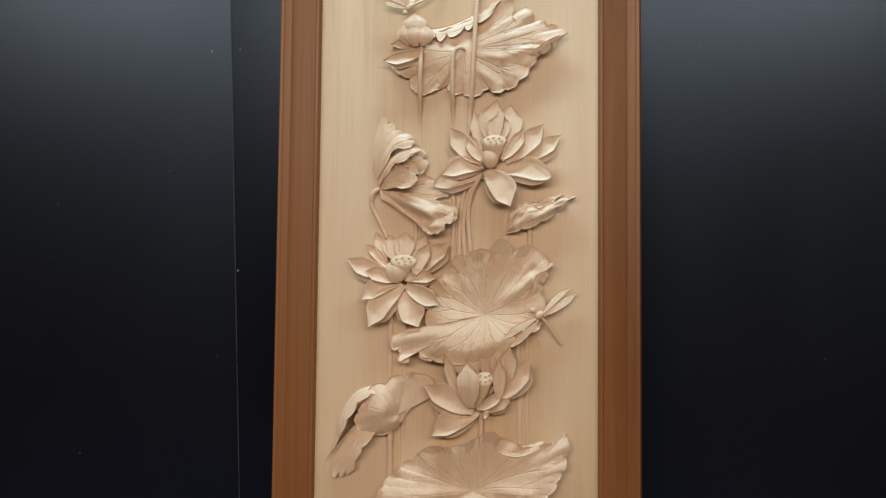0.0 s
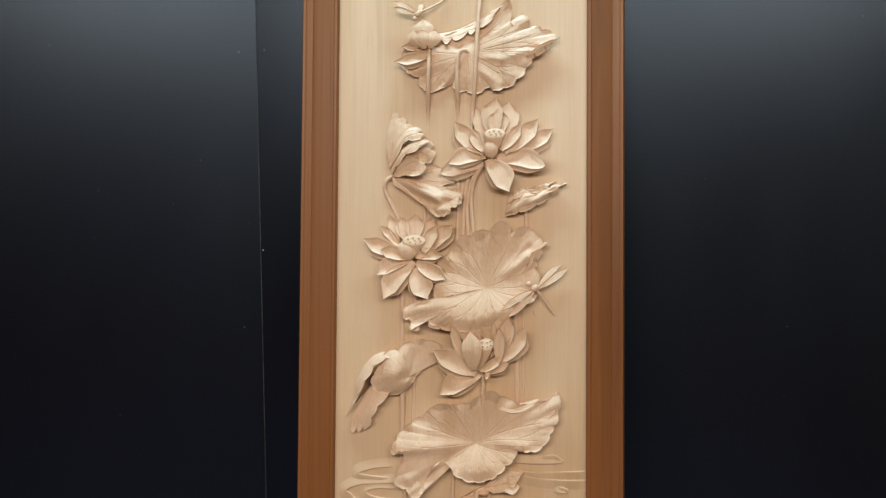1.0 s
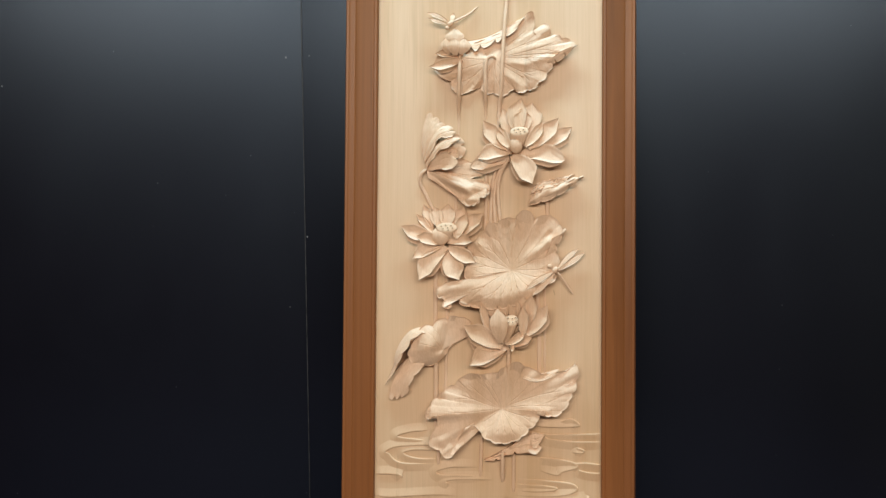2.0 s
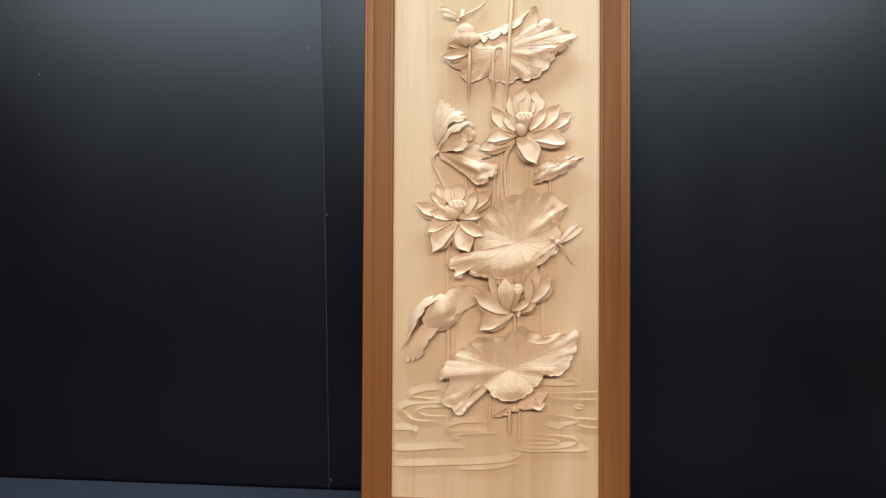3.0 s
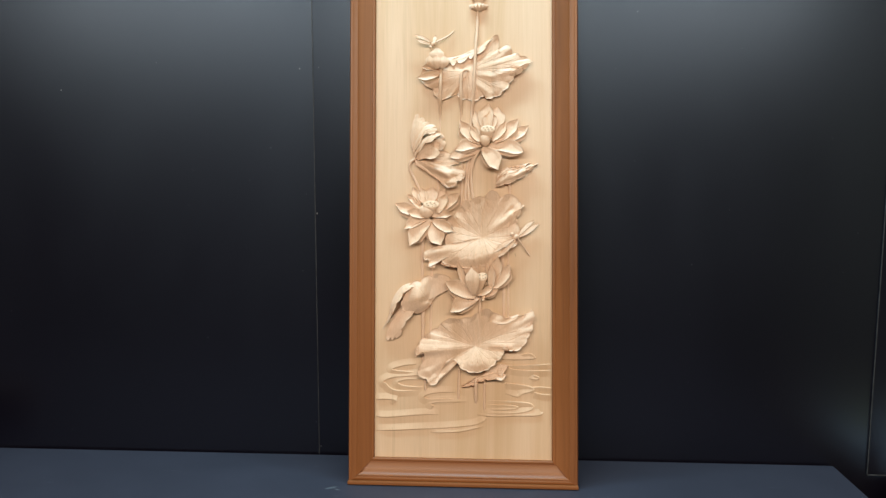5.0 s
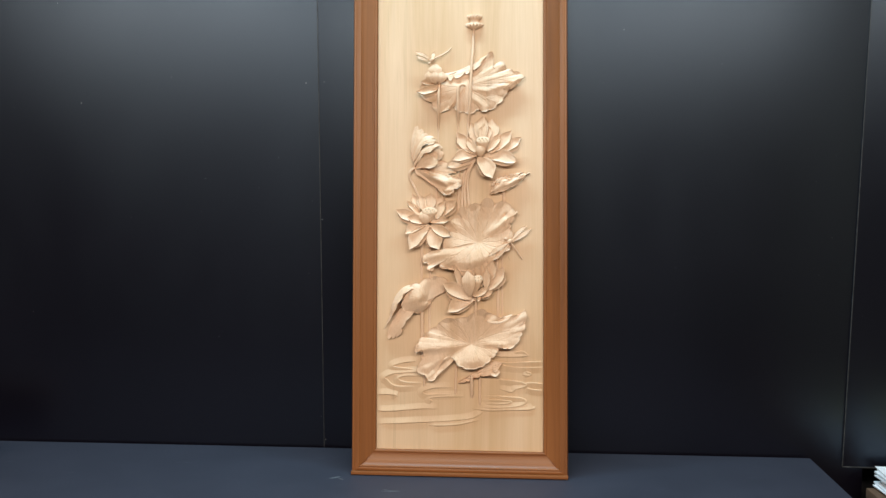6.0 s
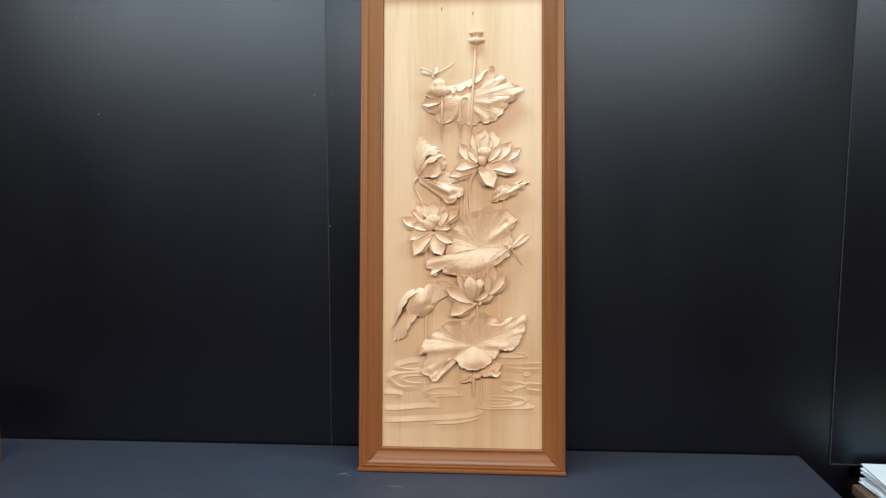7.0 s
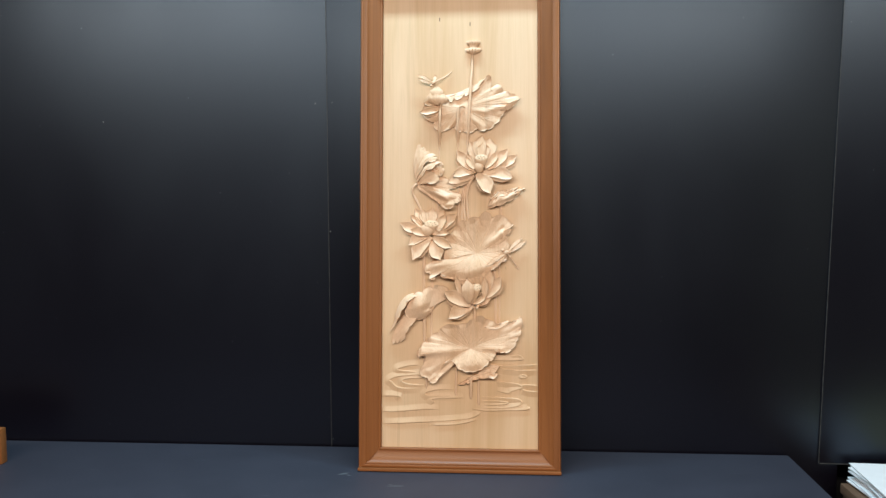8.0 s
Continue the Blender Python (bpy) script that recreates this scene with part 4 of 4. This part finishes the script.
# stems
stem(3.6, (31, 1006, 4), (30, 965, 6), (27, 920, 15), (24, 860, 20), (22, 815, 14), (19, 785, 4), (17, 745, 3))
stem(3.6, (-46, 880, 14), (-47, 850, 20), (-48, 813, 14), (-49, 780, -0.5), (-49, 735, -2))
stem(3.6, (13, 870, 15), (6, 873, 20), (-2, 867, 21), (-4, 850, 20), (-4, 815, 15), (-4, 785, -0.5), (-4, 735, -2))
stem(3.6, (-101, 687, 10), (-111, 679, 9), (-113, 664, 5), (-104, 645, 2), (-88, 612, 2))
stem(3.6, (35, 702, 14), (24, 684, 8), (18, 660, 4), (18, 635, 3), (23, 585, 2))
stem(3.6, (26, 695, 8), (16, 672, 3), (11, 640, 2), (14, 585, 1))
stem(3.6, (14, 690, 3), (7, 650, 1.5), (5, 585, 1))
stem(3.6, (-2, 684, 2), (-2, 640, 1), (-4, 580, 0))
stem(3.6, (-53, 660, 1), (-53, 600, 0))
stem(3.6, (97, 638, 8), (99, 624, 3), (99, 600, 2))
stem(4.6, (-85, 540, 2), (-86, 480, 0), (-86, 410, -1.5))
stem(3.6, (-66, 540, 2), (-66, 480, 0), (-67, 415, -1.5))
stem(4.6, (-84, 372, 8), (-84, 320, 2), (-84, 252, 1))
stem(3.6, (-67, 390, 1), (-68, 340, -1), (-69, 280, -1))
stem(4.6, (82, 500, 1), (86, 430, -0.5), (87, 340, -1))
stem(2.6, (95, 500, 0), (96, 430, 0), (96, 345, 0))
stem(3.4, (-7, 245, 3), (-8, 205, 2), (-9, 174, 0))
stem(3.8, (28, 222, 14), (28, 200, 12), (28, 170, 1))
stem(3.4, (46, 218, 5), (46, 185, 2), (46, 154, 1))
stem(3.4, (-79, 245, 3), (-79, 194, 1))
stem(3.6, (36, 396, 8), (37, 378, 7), (36, 355, 6))

# the seed pod at the top
pod_shape = ((1000, 4, 0), (1002, 9, 0), (1004, 13, 0.1), (1006, 16.5, 0.3), (1009, 18, 0.5), (1012, 17, 0.4), (1013, 12, 0.1), (1017, 10, 0), (1021, 11, 0), (1024, 13.5, 0.1), (1026, 15.5, 0.3), (1030, 16, 0.3), (1032, 15, 0.2), (1031.5, 11, 0.1), (1030, 4, 0))
bm = bmesh.new()
rows = [[bm.verts.new(at(33 + r * (1 + 0.35 * f * math.cos(15 * a)) * math.cos(a), v + 4.0 * f * math.sin(15 * a + 1.0), 3 + 0.75 * r * (1 + 0.35 * f * math.cos(15 * a)) * math.sin(a))) for a in np.linspace(0, 2 * math.pi, 120, endpoint=False)] for v, r, f in pod_shape]
skin(bm, rows, closed=True)
part("seed_pod", bm, CARVED_WOOD, panel, "frilled lotus seed pod", smooth=40)


def dragonfly(head, body, tail, wings, label):
    ob = part("dragonfly", ball(body, (4.2, 6.0, 4.0), -40), CARVED_WOOD, panel, label, smooth=60)
    part("head", ball(head, (3.6, 3.4, 3.4)), CARVED_WOOD, ob, smooth=60)
    part("tail", tube([np.array(p, float) for p in tail], lambda s: 1.9 - 0.5 * s, 30, 10), CARVED_WOOD, ob, smooth=60)
    for w in wings:
        petal(ob, w[0], w[1], 0.72 * w[2], 0.72 * w[3], *w[4:], name="wing", thick=1.0, hull=0.0)
    return ob


dragonfly((103, 526, 25), (112, 520, 25), ((115, 517, 24), (128, 500, 12), (141, 481, 6)), (
    ((116, 521, 22), (151, 556, 9), 5, 4, 2, 3, -1, 0.3), ((117, 519, 21), (160, 550, 8), 5, 5, -1, 3, -1, 0.3),
    ((110, 517, 25), (64, 487, 27), 5, 5, -2, 3, -1, 0.2), ((111, 514, 24), (73, 477, 26), 4, 5, 2, 2, -1, 0.3)), "carved dragonfly resting on a lotus leaf")
dragonfly((-68, 922, 22), (-63, 929, 22), ((-61, 931, 22), (-42, 941, 14), (-28, 950, 9), (-19, 960, 5)), (
    ((-65, 931, 22), (-102, 949, 18), 4, 4, -2, 3, -1, 0.3), ((-67, 929, 22), (-99, 940, 19), 4, 3, 1, 3, -1, 0.3), ((-62, 932, 14), (-58, 951, 3), 5, 4, 0, 1, -1, 0.3)), "carved dragonfly resting on a lotus bud")

# water lines
ripple(board, (-187, 138), (-159, 137), (-116, 141), (-80, 144), (-50, 144))
ripple(board, (-187, 108), (-140, 110), (-95, 113), (-30, 117), (22, 123), (41, 130), (52, 138))
ripple(board, (-68, 106), (-30, 107), (1, 110), (43, 120))
ripple(board, (30, 145), (70, 142), (110, 144), (150, 145), (166, 148), (168, 153))
ripple(board, (30, 148), (80, 148), (117, 150), (140, 155), (150, 163), (142, 171), (116, 174), (54, 176))
ripple(board, (54, 155), (90, 156), (112, 159), (116, 164), (90, 167), (52, 167))
ripple(board, (-187, 174), (-165, 175), (-149, 174), (-140, 172), (-154, 182))
ripple(board, (-10, 179), (-40, 178), (-72, 177), (-82, 181), (-74, 186), (-52, 191), (-14, 192))
ripple(board, (-60, 162), (-66, 167), (-40, 171), (10, 172))
ripple(board, (-84, 196), (-143, 195), (-163, 209), (-168, 213), (-150, 221), (-110, 225), (-86, 226))
ripple(board, (-84, 203), (-120, 204), (-138, 211), (-120, 217), (-86, 217))
ripple(board, (-95, 233), (-141, 237), (-148, 240), (-125, 247), (-98, 250))
ripple(board, (62, 264), (110, 262), (147, 264), (153, 268), (140, 276), (118, 271))
ripple(board, (187, 254), (150, 252), (106, 250), (70, 254))
ripple(board, (187, 241), (140, 240), (104, 243), (96, 249))
ripple(board, (90, 190), (116, 184), (126, 190), (150, 198), (140, 207), (100, 212), (88, 212))
ripple(board, (187, 190), (165, 191), (150, 195))
ripple(board, (187, 204), (162, 206), (140, 204))
ripple(board, (140, 222), (158, 221), (160, 227), (146, 231))

# ---- the things at the sides ----


def paper_stack():
    ob = new("paper_stack")
    ob.matrix_world = pose(1.10, 0.03, 0.695)
    z = 0.0
    for i in range(14):
        bm = bmesh.new()
        a = random.uniform(-0.09, 0.09)
        dx, dy = random.uniform(-0.012, 0.012), random.uniform(-0.012, 0.012)
        thick = random.choice((0.002, 0.003, 0.004))
        if i == 13:
            dx, dy, a = 0.07, -0.03, -0.2
        c, s = math.cos(a), math.sin(a)
        box(bm, -0.15, 0.15, -0.105, 0.105, z, z + thick)
        for v in bm.verts:
            x, y = v.co.x, v.co.y
            v.co.x, v.co.y = c * x - s * y + dx, s * x + c * y + dy
        z += thick + 0.0004
        part("sheet", bm, PAPER_YELLOW if i == 13 else PAPER, ob, smooth=0)
    return tagged(ob, "untidy stack of white papers on a brown chest", "papers")


def chest():
    ob = new("wooden_chest")
    ob.matrix_world = pose(1.13, -0.02, 0)
    bm = bmesh.new()
    box(bm, -0.2, 0.2, -0.15, 0.15, 0.04, 0.67, 0.004)
    part("body", bm, CARTON, ob)
    bm = bmesh.new()
    box(bm, -0.205, 0.205, -0.155, 0.155, 0.67, 0.695, 0.004)
    part("top", bm, CARTON, ob)
    for x in (-0.17, 0.17):
        for y in (-0.12, 0.12):
            bm = bmesh.new()
            box(bm, x - 0.02, x + 0.02, y - 0.02, y + 0.02, 0, 0.04, 0.002)
            part("foot", bm, CARTON, ob)
    return tagged(ob, "low brown wooden chest beside the table", "chest")


paper_stack()
chest()


def wooden_block():
    ob = new("wooden_offcut")
    ob.matrix_world = pose(-1.262, 0.0, TOP)
    bm = bmesh.new()
    box(bm, -0.16, 0.14, -0.012, 0.012, 0.0, 0.088, 0.003)
    part("body", bm, FRAME_WOOD, ob)
    return tagged(ob, "orange-brown varnished wooden block standing on the dark table", "wooden block")


wooden_block()
